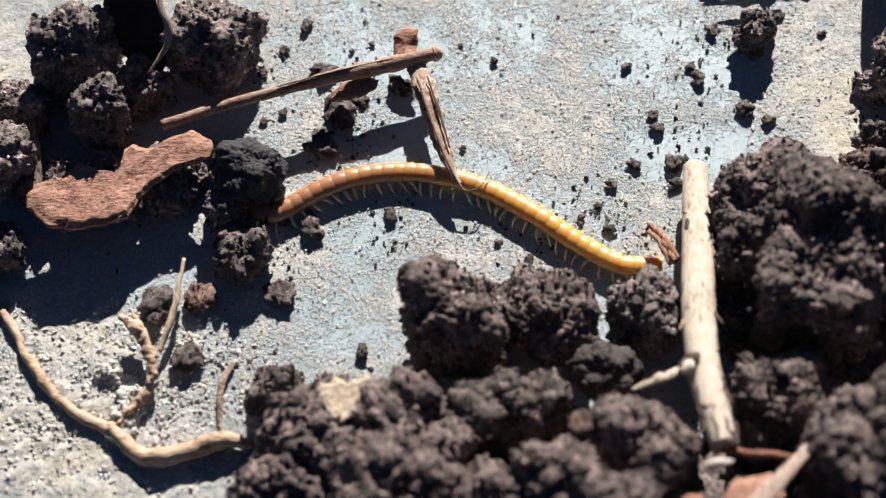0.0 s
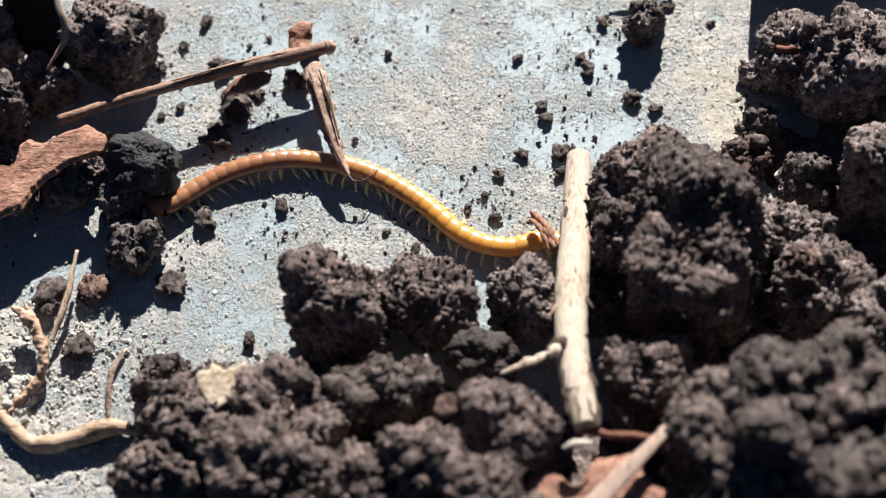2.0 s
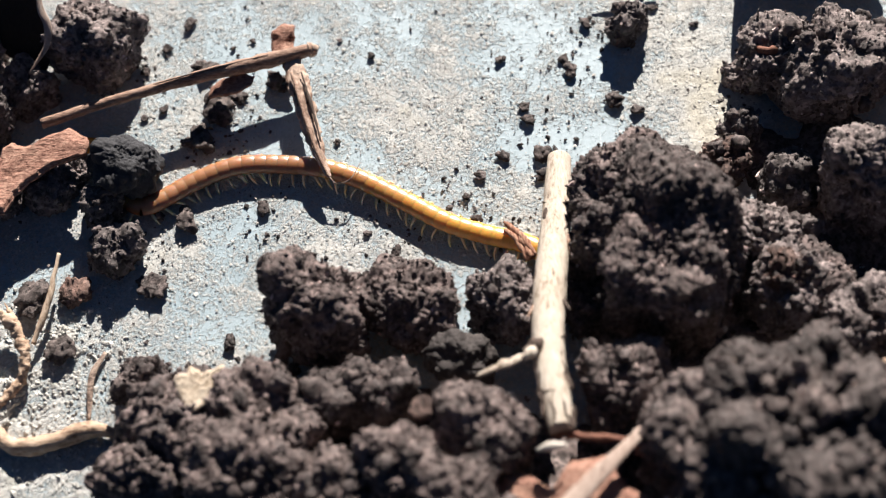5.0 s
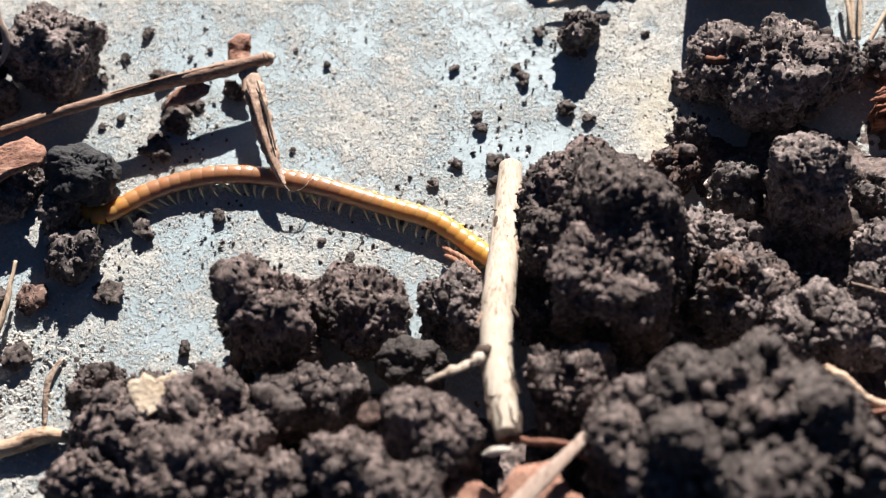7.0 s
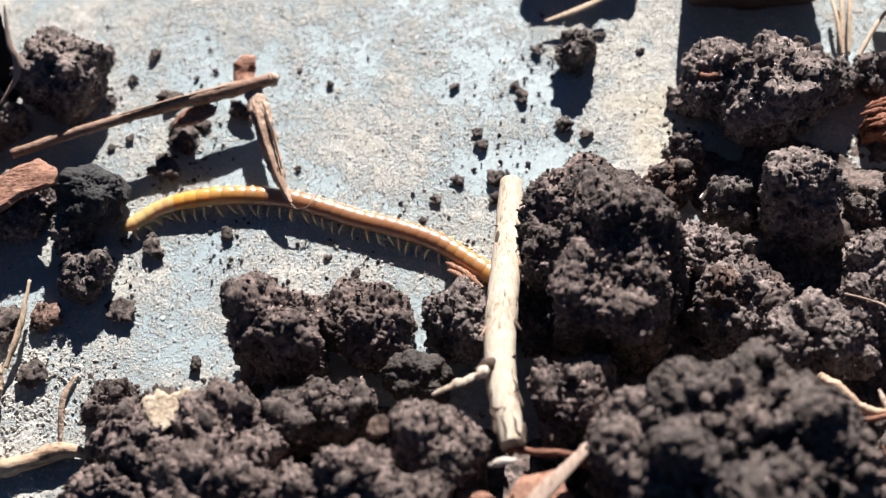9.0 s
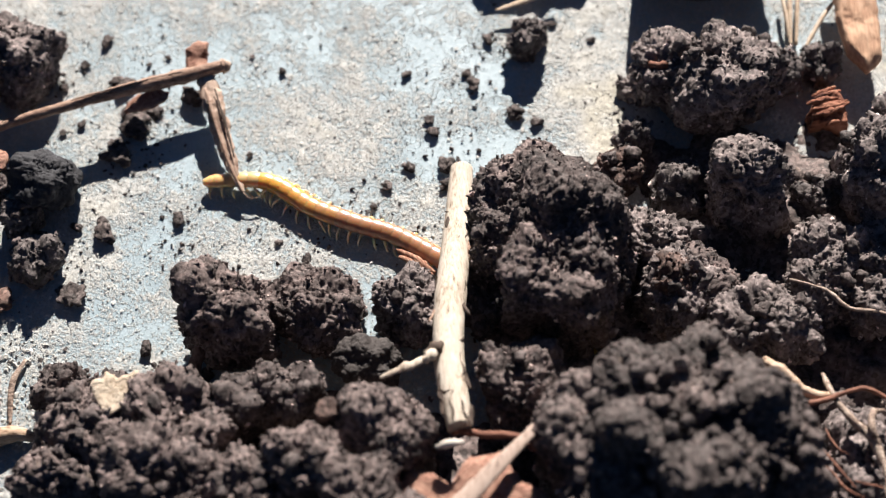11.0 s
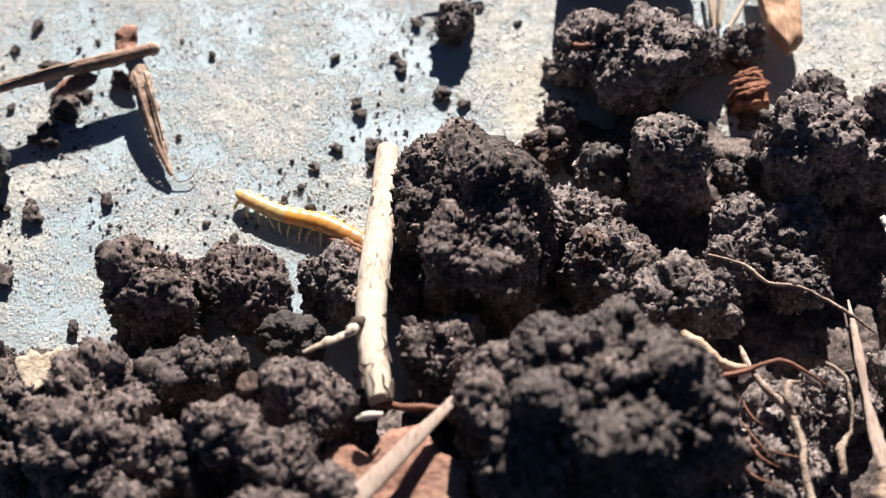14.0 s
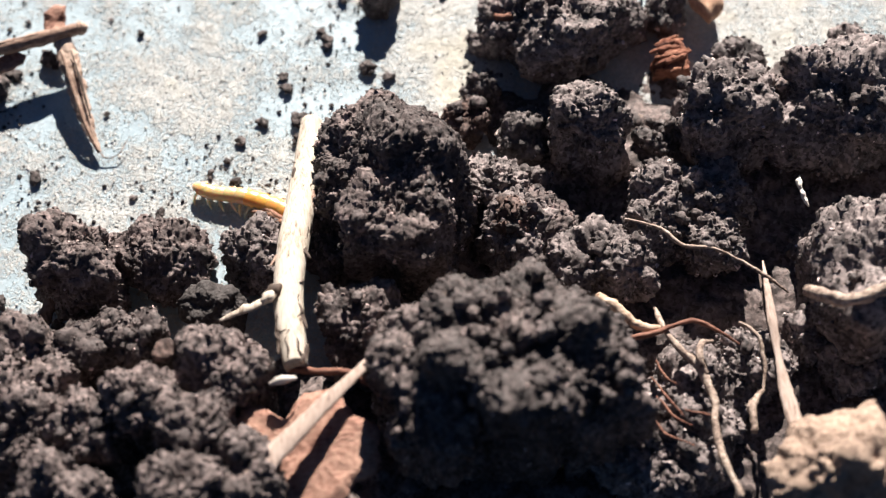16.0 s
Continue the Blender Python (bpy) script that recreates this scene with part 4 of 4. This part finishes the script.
rod("upper_fork", [(-2.265, -1.222, 0.06), (-2.110, -1.005, 0.08), (-1.982, -0.809, 0.12), (-1.996, -0.572, 0.16), (-2.125, -0.387, 0.18), (-2.304, -0.227, 0.20)], [0.03, 0.045, 0.04, 0.05, 0.055, 0.02], ROOT, "dusty upper fork", "", root, n=80, sides=16, seed=13, uneven=0.5, grain=0.06, wander=0.02)
rod("straw", [(-1.767, 0.325, 0.24), (-1.802, 0.048, 0.20), (-1.855, -0.265, 0.15), (-1.932, -0.529, 0.10)], [0.018, 0.028, 0.03, 0.022], STRAW, "thin pale straw leaning on a crumb", "straw", n=40, seed=14, wander=0.012)
rod("straw", [(-1.28, -0.6, 0.04), (-1.38, -0.85, 0.04), (-1.36, -1.25, 0.03)], [0.02, 0.035, 0.03, 0.012], PALEROOT, "pale flat straw bit on the sheet", "straw", n=24, flat=0.4, seed=15)
v, f = slab([(0.24, 0.02), (0.18, 0.16), (0.02, 0.14), (-0.1, 0.2), (-0.24, 0.08), (-0.18, -0.08), (-0.06, -0.2), (0.1, -0.14), (0.2, -0.14)], 0.03, 96, 12, 90, 0.05, 0.012, (0.1, 0.1), soft=False)
thing("husk", mesh_of("husk", v, f, HUSK), -0.19, -1.33, 0.86, "pale papery husk beside the soil", "husk")

# dusty lumps of crust round the root
for k, (x, y, r) in enumerate(((-2.15, -0.95, 0.17), (-2.2, -1.1, 0.15), (-2.22, -1.26, 0.14), (-1.7, -0.41, 0.12), (-2.4, -0.7, 0.14))):
    v, f = clod_shape(r, r * 0.8, r * 0.45, 420 + k, 5, 0.1, 1.0, 260, 0.7)
    thing("crust_lump", mesh_of("crust_lump", v, f, FLAKES), x, y, 0.1 * r, "low pale lump of dusty crust beside the root", "crust lump", "crust lumps")

# red-brown splinter next to the stem
def splinter():
    """A shaggy bundle of broken fibres."""
    strands = [([(0, 0, 0), (0.10, -0.16, 0.03), (0.2, -0.42, 0.06)], [0.02, 0.055, 0.04]), ([(-0.02, -0.08, 0.02), (0.07, -0.2, 0.05), (0.16, -0.44, 0.05)], [0.015, 0.035, 0.02]),
               ([(0.03, -0.03, 0.02), (0.12, -0.18, 0.06), (0.23, -0.4, 0.08)], [0.012, 0.03, 0.018]), ([(-0.02, 0.0, 0.03), (0.05, -0.08, 0.03), (0.12, -0.2, 0.04)], [0.01, 0.025, 0.03])]
    v, f = [], []
    for k, (line, thick) in enumerate(strands):
        w, g = tube(line, thick, 26, 9, 0.35, 0.7, 16 + k, 0.06)
        f += [[q + sum(map(len, v)) for q in face] for face in g]
        v.append(w)
    return thing("splinter", mesh_of("splinter", np.vstack(v), f, SPLINT), label="shaggy red-brown splinter that the creeping body pushes aside", category="splinter")


SPLINTER = splinter()

# bits in the front soil
v, f = slab([(0.09, -0.06), (0.07, 0.09), (-0.05, 0.1), (-0.09, -0.05), (0.0, -0.1)], 0.05, 97, 6, 36, 0.02, 0.02)
thing("bark_flake", mesh_of("bark_flake", v, f, RUST), 1.69, -1.72, 1.22, "tiny red-brown flake on a soil clod", "bark flake")
v, f = slab([(-0.62, 0.23), (-0.52, 0.41), (-0.36, 0.43), (-0.17, 0.30), (0.02, 0.54), (0.26, 0.52), (0.49, 0.27), (0.62, 0.15), (0.60, -0.25), (0.43, -0.30), (0.34, -0.44), (0.01, -0.54), (-0.40, -0.44), (-0.45, -0.09)], 0.10, 98, 20, 170, 0.03, 0.016, (0.06, 0.06), soft=False)
thing("bark_plate", mesh_of("bark_plate", v, f, BARK), 2.86, -2.65, 1.06, "red-brown bark plate under the split straw", "bark")
rod("split_straw", [(3.426, -1.928, 1.22), (3.129, -2.248, 1.28), (2.709, -2.691, 1.32), (2.350, -3.097, 1.36), (2.177, -3.353, 1.38)], [0.04, 0.07, 0.088, 0.098, 0.105], SPLIT, "pale split straw lying on bark", "straw", n=60, sides=16, uneven=0.1, flat=0.3, seed=18)
rod("bark_sliver", [(0.483, -0.584, 0.42), (0.423, -0.737, 0.36), (0.341, -0.872, 0.24), (0.277, -0.946, 0.12)], [0.03, 0.07, 0.07, 0.03], STRIP, "thin brown bark sliver leaning on a soil clod", "bark sliver", n=30, uneven=0.2, flat=0.4, seed=46)
rod("root_bit", [(2.59, -2.1, 1.26), (2.7, -2.08, 1.28), (2.82, -2.06, 1.26)], [0.012, 0.035, 0.03, 0.012], WHITE, "small pale root bit", "root bit", n=14, uneven=0.3, seed=19)
rod("rootlet", [(2.7, -1.86, 1.0), (2.95, -1.92, 1.05), (3.25, -1.98, 1.12), (3.45, -2.1, 1.1)], [0.03, 0.035, 0.03], REDROOT, "red-brown rootlet at the foot of the stem", "rootlet", n=30, seed=20, wander=0.035)

# right-hand roots and straw
rod("root", [(5.481, -1.154, 0.68), (5.603, -1.279, 0.72), (5.755, -1.426, 0.70), (5.909, -1.505, 0.68), (6.052, -1.505, 0.66)], [0.035, 0.05, 0.045, 0.035, 0.02], ROOT, "tan kinked root on the soil", "root", n=50, seed=21, wander=0.02, uneven=0.22, grain=0.08)
rod("rootlet", [(5.552, -1.358, 0.60), (5.677, -1.570, 0.66), (5.900, -1.570, 0.70), (6.132, -1.506, 0.72), (6.338, -1.487, 0.70), (6.526, -1.602, 0.68), (6.670, -1.704, 0.62)], [0.014, 0.024, 0.026, 0.02, 0.02, 0.012], REDROOT, "red-brown rootlet crossing a paler root", "rootlet", n=70, seed=22, wander=0.02, uneven=0.22, grain=0.08)
rod("root", [(5.984, -1.272, 0.60), (6.039, -1.514, 0.68), (6.171, -1.745, 0.68), (6.314, -1.946, 0.68), (6.366, -2.201, 0.70), (6.350, -2.533, 0.74), (6.371, -2.916, 0.80), (6.456, -3.205, 0.84)], [0.016, 0.026, 0.038, 0.042, 0.034, 0.036, 0.034, 0.03], PALEROOT, "long pale dirty root hanging down the soil", "root", n=100, seed=23, wander=0.02, uneven=0.22, grain=0.08)
rod("root", [(5.815, -0.326, 0.62), (6.092, -0.436, 0.62), (6.277, -0.629, 0.62), (6.532, -0.695, 0.60), (6.777, -0.801, 0.60), (6.996, -1.007, 0.66), (7.207, -1.198, 0.60)], [0.01, 0.018, 0.018, 0.016, 0.016, 0.01], PALEROOT, "thin dirty root winding over the soil", "root", n=80, seed=24, wander=0.02, uneven=0.22, grain=0.08)
rod("root", [(7.242, -1.448, 1.12), (7.319, -1.539, 1.20), (7.490, -1.620, 1.25), (7.677, -1.620, 1.28), (7.977, -1.542, 1.30)], [0.05, 0.055, 0.055, 0.05], PALEROOT, "pale curved root in a soil clod", "root", n=50, seed=25, wander=0.02, uneven=0.22, grain=0.08)
rod("root", [(6.842, -2.144, 0.60), (6.717, -2.323, 0.66), (6.695, -2.564, 0.70)], [0.02, 0.04, 0.03], PALEROOT, "short pale root stub", "root", n=30, seed=26, wander=0.02, uneven=0.22, grain=0.08)
rod("root", [(6.455, -1.660, 0.66), (6.344, -1.687, 0.72), (6.291, -1.847, 0.74), (6.334, -2.005, 0.70)], [0.02, 0.032, 0.035, 0.03], PALEROOT, "short pale hooked root", "root", n=36, seed=27, wander=0.02, uneven=0.22, grain=0.08)
rod("rootlet", [(6.704, -1.471, 0.62), (6.879, -1.651, 0.62), (6.877, -1.918, 0.60), (6.832, -2.143, 0.60)], [0.014, 0.02, 0.018, 0.014], PALEROOT, "thin dusty rootlet bending down", "rootlet", n=40, seed=37, wander=0.02, uneven=0.22, grain=0.08)
rod("rootlet", [(5.862, -1.960, 0.62), (6.004, -2.187, 0.66), (6.119, -2.345, 0.64)], [0.006, 0.012, 0.006], REDROOT, "short red-brown rootlet among soil crumbs", "rootlet", n=24, seed=38, wander=0.02, uneven=0.22, grain=0.08)
rod("rootlet", [(5.891, -2.135, 0.62), (6.009, -2.347, 0.66), (6.171, -2.438, 0.64)], [0.006, 0.012, 0.006], REDROOT, "short red-brown rootlet among soil crumbs", "rootlet", n=24, seed=39, wander=0.02, uneven=0.22, grain=0.08)
rod("rootlet", [(5.844, -2.319, 0.62), (5.962, -2.527, 0.66), (6.169, -2.636, 0.64)], [0.006, 0.012, 0.006], REDROOT, "short red-brown rootlet among soil crumbs", "rootlet", n=24, seed=40, wander=0.02, uneven=0.22, grain=0.08)
rod("rootlet", [(6.141, -2.301, 0.62), (6.276, -2.364, 0.66), (6.420, -2.401, 0.64)], [0.006, 0.012, 0.006], REDROOT, "short red-brown rootlet among soil crumbs", "rootlet", n=24, seed=41, wander=0.02, uneven=0.22, grain=0.08)
rod("rootlet", [(5.929, -1.811, 0.62), (6.004, -1.987, 0.66), (6.097, -2.049, 0.64)], [0.006, 0.012, 0.006], REDROOT, "short red-brown rootlet among soil crumbs", "rootlet", n=24, seed=42, wander=0.02, uneven=0.22, grain=0.08)
rod("straw", [(7.039, -0.832, 0.55), (7.007, -1.151, 0.68), (6.990, -1.494, 0.74), (6.985, -1.782, 0.74), (6.987, -2.064, 0.76), (7.013, -2.566, 0.82)], [0.008, 0.03, 0.045, 0.03, 0.06, 0.075], SPLIT, "flat pale straw blade standing in the soil", "straw", n=60, seed=28, flat=0.35, uneven=0.12, grain=0.08)
rod("straw", [(6.999, -0.909, 0.50), (6.974, -1.262, 0.62), (6.970, -1.686, 0.68), (6.953, -2.194, 0.72)], [0.01, 0.02, 0.02, 0.02], DARKBARK, "dark splinter beside the straw blade", "straw", n=40, seed=45, flat=0.5)
v, f = clod_shape(0.78, 0.5, 0.45, 402, 6, 0.5, 0.5)
thing("stone", mesh_of("stone", v, f, BEIGE), 7.32, -3.12, 0.95, "rough beige stone at the edge of the soil", "stone")
rod("white_root_bit", [(7.520, 0.082, 0.50), (7.501, -0.042, 0.52), (7.520, -0.156, 0.52), (7.561, -0.252, 0.50)], [0.012, 0.03, 0.018, 0.022, 0.006], WHITE, "small white root bit on dark soil", "root bit", n=30, sides=10, uneven=0.5, seed=29, grain=0.04, wander=0.02)

# back right
v, f = slab([(0.19, -0.45), (0.22, 0.0), (0.2, 1.0), (-0.18, 1.0), (-0.2, 0.0), (-0.15, -0.4), (0.02, -0.6)], 0.14, 99, 14, 110, 0.015, 0.015, (0, 0.12), soft=False)
thing("back_piece", mesh_of("back_piece", v, f, PLANK), 6.96, 2.74, 0.32, "orange-brown splintered wood piece", "wood")
def rotten_wood():
    """A broken block with ragged fibres lying in layers over it."""
    rng = np.random.default_rng(12)
    v, f = slab([(0.2, -0.1), (0.19, 0.1), (0.12, 0.17), (-0.06, 0.19), (-0.15, 0.1), (-0.2, -0.02), (-0.19, -0.16), (-0.04, -0.14), (0.08, -0.19), (0.15, -0.17)], 0.24, 100, 20, 110, 0.05, 0.04, (0.05, 0.15), soft=False)
    wood = thing("rotten_wood", mesh_of("rotten_wood", v, f, ORANGE), 6.54, 1.75, 0.12, "fibrous rotten orange wood chunk", "wood")
    for k in range(11):
        row = k / 10 - 0.5
        half, mid = 0.17 * math.sqrt(1.1 - 2.4 * row * row) * rng.uniform(0.6, 1.1), rng.uniform(-0.05, 0.05)
        y, z, rise = 0.32 * row, 0.115 + 0.05 * row + rng.uniform(-0.01, 0.03), rng.uniform(0.0, 0.06)
        v, f = tube([(mid - half, y - 0.03, z), (mid, y + rng.uniform(-0.02, 0.02), z + 0.015), (mid + half, y + 0.02 + rise, z)], [0.012, 0.03, 0.026, 0.01], 24, 8, 0.45, 0.9, 200 + k, 0.04)
        part("fibre", mesh_of("fibre", v, f, ORANGE), wood)
    return wood


rotten_wood()
rod("rootlet", [(4.685, 2.314, 0.45), (4.772, 2.140, 0.55), (4.901, 2.112, 0.58), (5.050, 2.224, 0.55)], [0.03, 0.045, 0.04, 0.02], REDROOT, "red-brown rootlet on a clod", "rootlet", n=30, uneven=0.35, seed=30, wander=0.03)
for k, (ax, ay, bx, by, r) in enumerate(((6.4, 3.5, 6.3, 2.6, 0.02), (6.5, 3.5, 6.36, 2.62, 0.018), (6.28, 3.3, 6.3, 2.7, 0.02), (6.95, 3.3, 6.35, 2.4, 0.02))):
    rod("straw", [(ax, ay, 0.14), ((ax + bx) / 2, (ay + by) / 2 + 0.05, 0.16), (bx, by, 0.12)], [r, r * 1.2, r], STRAW, "thin dry straw stalk on the sheet", "straw", n=24, seed=31 + k)
rod("straw", [(3.3, 3.22, 0.1), (3.6, 3.3, 0.14), (3.95, 3.45, 0.16)], [0.02, 0.04, 0.03], STRAW, "pale straw bit at the sheet's far side", "straw", n=24, flat=0.5, seed=36)
# unseen strip past the far edge, added for its shadow on the sheet
v, f = slab([(0.55, -0.1), (0.5, 0.2), (-0.5, 0.22), (-0.55, -0.08), (0.0, -0.14)], 0.16, 102, 10, 70, 0.03, 0.03)
thing("bark_strip", mesh_of("bark_strip", v, f, DARKBARK), 3.75, 3.86, 0.2, "unseen dark strip added to shade the sheet's far side", "bark strip")
# out-of-view block, added only for the long shadow it throws forward
v, f = slab([(0.75, -0.3), (0.7, 0.35), (-0.6, 0.4), (-0.72, -0.25), (0.0, -0.36)], 0.8, 103, 12, 120, 0.008, 0.03, soft=False)
thing("back_piece", mesh_of("back_piece", v, f, DARKBARK), 5.45, 3.62, 0.40, "unseen dark block added to cast a long shadow", "wood")


# ---- the centipede ----
BENDS = []
STATIONS = np.array([-1, -0.6, -0.2, 0.2, 0.6, 1.0, 1.4, 1.8, 2.2, 2.6])


def bend(t, *ys):
    """Where the body's line runs at a time, as y at the stations in x."""
    BENDS.append((t, np.array(ys)))


bend(0, 0.88, 1.11, 1.26, 1.30, 1.23, 1.08, 0.82, 0.51, 0.27, 0.23)
bend(1, 0.88, 1.12, 1.29, 1.33, 1.25, 1.09, 0.84, 0.56, 0.39, 0.32)
bend(2, 0.87, 1.15, 1.30, 1.35, 1.28, 1.12, 0.84, 0.46, 0.33, 0.39)
bend(3, 0.86, 1.13, 1.30, 1.34, 1.26, 1.10, 0.84, 0.46, 0.35, 0.35)
bend(4, 0.90, 1.16, 1.33, 1.34, 1.28, 1.10, 0.81, 0.49, 0.38, 0.36)
bend(6.5, 0.91, 1.14, 1.27, 1.29, 1.24, 1.14, 1.00, 0.85, 0.64, 0.32)
bend(7, 0.89, 1.13, 1.26, 1.29, 1.25, 1.14, 1.00, 0.85, 0.68, 0.35)
bend(8, 0.91, 1.17, 1.28, 1.28, 1.24, 1.13, 0.98, 0.81, 0.61, 0.24)
bend(8.5, 0.90, 1.13, 1.27, 1.31, 1.23, 1.11, 0.98, 0.84, 0.66, 0.31)
bend(9, 0.90, 1.16, 1.25, 1.27, 1.22, 1.09, 0.94, 0.80, 0.62, 0.31)
bend(9.5, 0.90, 1.16, 1.22, 1.27, 1.26, 1.11, 0.93, 0.79, 0.65, 0.30)
bend(10, 0.90, 1.16, 1.21, 1.24, 1.26, 1.20, 0.97, 0.80, 0.66, 0.34)
bend(12.5, 0.90, 1.16, 1.21, 1.24, 1.26, 1.20, 0.84, 0.61, 0.45, 0.27)
bend(13.5, 0.90, 1.16, 1.21, 1.24, 1.26, 1.20, 0.84, 0.61, 0.47, 0.24)
bend(14.5, 0.90, 1.16, 1.21, 1.24, 1.26, 1.20, 0.84, 0.61, 0.48, 0.23)
bend(16, 0.90, 1.16, 1.21, 1.24, 1.26, 1.20, 0.84, 0.57, 0.46, 0.26)

# where the tip of the tail is, along x
TAIL = np.array([(0, -3.2), (0.5, -3.1), (1, -2.98), (1.5, -2.78), (2, -2.62), (3, -2.6), (4, -2.56), (5, -2.25), (6.5, -1.75), (7, -1.64), (7.5, -1.5), (8, -1.33), (8.5, -1.13), (9, -0.93),
                 (9.5, -0.6), (10, -0.25), (11, 0.32), (12.5, 1.02), (13, 1.14), (13.5, 1.26), (14, 1.38), (14.5, 1.5), (15, 1.57), (15.5, 1.64), (16, 1.69)])
SPACING, COUNT = 0.113, 58
BODY_HIGH = 0.09


def tail_at(t):
    return float(np.interp(t, TAIL[:, 0], TAIL[:, 1]))


def body_line(t):
    """Dense places along the body's way at a time, from behind the tail to past the head."""
    times = [b[0] for b in BENDS]
    ys = np.array([np.interp(t, times, [b[1][k] for b in BENDS]) for k in range(len(STATIONS))])
    left = [(-5.32, 0.81), (-4.64, 0.89), (-4.01, 1.00), (-3.39, 1.11), (-2.97, 1.23), (-2.56, 1.37), (-2.14, 1.50), (-1.80, 1.59), (-1.55, 1.56), (-1.39, 1.40), (-1.29, 1.19), (-1.19, 0.96)]
    last = ys[-1]
    right = [(2.95, last - 0.28), (3.4, last - 0.52), (3.9, -0.55), (4.3, -1.1), (4.5, -1.75), (4.75, -2.35), (5.15, -2.45), (5.3, -2.05), (4.95, -1.7), (4.5, -1.9), (4.4, -2.3)]
    return smooth_line(left + list(zip(STATIONS, ys)) + right, 900)


def body_poses(t):
    """Pose of each segment, tail first, and the way crept so far."""
    line = body_line(t)
    run = np.r_[0, np.cumsum(np.linalg.norm(np.diff(line, axis=0), axis=1))]
    start = np.interp(tail_at(t), line[:500, 0], run[:500])
    made = []
    for k in range(COUNT):
        s = start + (k + 0.5) * SPACING
        x, y = (np.interp(s, run, line[:, j]) for j in (0, 1))
        x1, y1 = (np.interp(s + 0.05, run, line[:, j]) - np.interp(s - 0.05, run, line[:, j]) for j in (0, 1))
        made.append((x, y, BODY_HIGH + 0.008 * math.sin(k * 0.7 + t), math.degrees(math.atan2(y1, x1))))
    return made, start


def segment_shape(r, long, closed):
    """A rounded ring with a raised back plate and narrower joints; it runs along x."""
    n, m = 9, 20
    v = []
    for i in range(n):
        u = i / (n - 1) * 2 - 1
        swell = r * (0.905 + 0.095 * (1 - u * u))
        for j in range(m):
            a = 2 * math.pi * j / m
            c, s = math.cos(a), math.sin(a)
            v.append((u * long / 2, swell * c, swell * s * (0.74 if s > 0 else 0.66)))
    k = np.arange(n * m).reshape(n, m)
    f = np.stack([k[:-1], k[1:], np.roll(k[1:], -1, 1), np.roll(k[:-1], -1, 1)], -1).reshape(-1, 4).tolist()
    if closed:
        v = [(x, y * (0.25 + 0.75 * min(1.0, 1.2 * (x / long + 0.5) ** 0.5)), z * (0.25 + 0.75 * min(1.0, 1.2 * (x / long + 0.5) ** 0.5))) for x, y, z in v]
        f.append(k[0].tolist())
    return v, f


def leg_shape(side, long):
    """A jointed leg that goes out, bends at the knee and comes down to the sheet."""
    way = [(0, 0, 0), (0.0, side * 0.035, 0.006), (0.006, side * 0.075, 0.0), (0.014, side * 0.115, -0.028), (0.035, side * 0.145, -0.065)]
    long *= 0.5 if side > 0 else 0.78
    return tube([(a * long, b * long, c) for a, b, c in way], [0.017, 0.016, 0.014, 0.010, 0.004], 12, 7, 0.05, 1.0, 3)


def centipede():
    body = tagged(new("centipede"), "long amber and yellow centipede with glossy segments creeping under the stem", "centipede")
    segments = []
    shapes, legs = {}, {}
    for k in range(COUNT):
        slim = min(1.0, 0.72 + 0.04 * k) if k < 7 else 1.0 if k < COUNT - 5 else 0.95
        hue = 6 if k < 5 else 0 if k < 7 else 1 if k < 9 else 2 if k < 11 else 3 if k < 13 else 4 if k < 30 else 3 if k < 34 else 2 if k < 38 else 1 if k < 42 else 0
        key = (round(slim, 2), hue, k == 0)
        if key not in shapes:
            v, f = segment_shape(0.1 * slim, SPACING * 1.3, k == 0)
            mat = TAILSKIN if hue == 6 else SKINS[hue]
            shapes[key] = mesh_of("segment", v, f, mat)
        seg = part("segment", shapes[key], body)
        pair = []
        for side in (-1, 1):
            size = round(slim * (1.15 if k < 12 else 1.0), 2)
            if (side, size) not in legs:
                v, f = leg_shape(side, size)
                legs[(side, size)] = mesh_of("leg", v, f, LEGSKIN)
            leg = part("leg", legs[(side, size)], seg)
            pair.append((leg, side, 0.078 * slim))
        segments.append((seg, pair, k))
    return body, segments


BODY, SEGMENTS = centipede()


def motions():
    """The centipede creeps along its line; its legs swing in waves that run forward."""
    times = [0.25 * i for i in range(65)]
    ways = [body_poses(t) for t in times]
    for seg, pair, k in SEGMENTS:
        walk(seg, [(t, pose(x * CM, y * CM, z * CM, 0, 0, turn)) for t, (x, y, z, turn) in zip(times, [w[0][k] for w in ways])])
        for leg, side, out in pair:
            rows = []
            for t, (_, start) in zip(times, ways):
                beat = 2 * math.pi * (start / 0.42 - k / 7.0 + (0.5 if side > 0 else 0.0))
                swing = side * (-26 * math.sin(beat) - 9 * math.sin(k * 2.4) - 8)
                rows.append((t, pose(0, side * out * CM, -0.03 * CM, side * 7 * max(0.0, math.cos(beat)), 0, swing)))
            walk(leg, rows)
    high = Matrix.Translation(chip.location)
    down = high @ Matrix.Rotation(radians(6.0), 4, "X")
    walk(chip, [(0, high), (4.2, high), (6.3, high), (10.2, high), (11.6, down), (12.3, down), (16, down)])
    there, aside, low = pose(2.43 * CM, 0.6 * CM, 0.25 * CM), pose(2.24 * CM, 0.41 * CM, 0.09 * CM, 0, 0, 16), pose(2.24 * CM, 0.38 * CM, 0.07 * CM, 0, 0, 26)
    walk(SPLINTER, [(0, there), (2, there), (4.2, there), (6.3, aside), (8, aside), (10.2, aside), (12.3, low), (14, low), (16, low)])


motions()
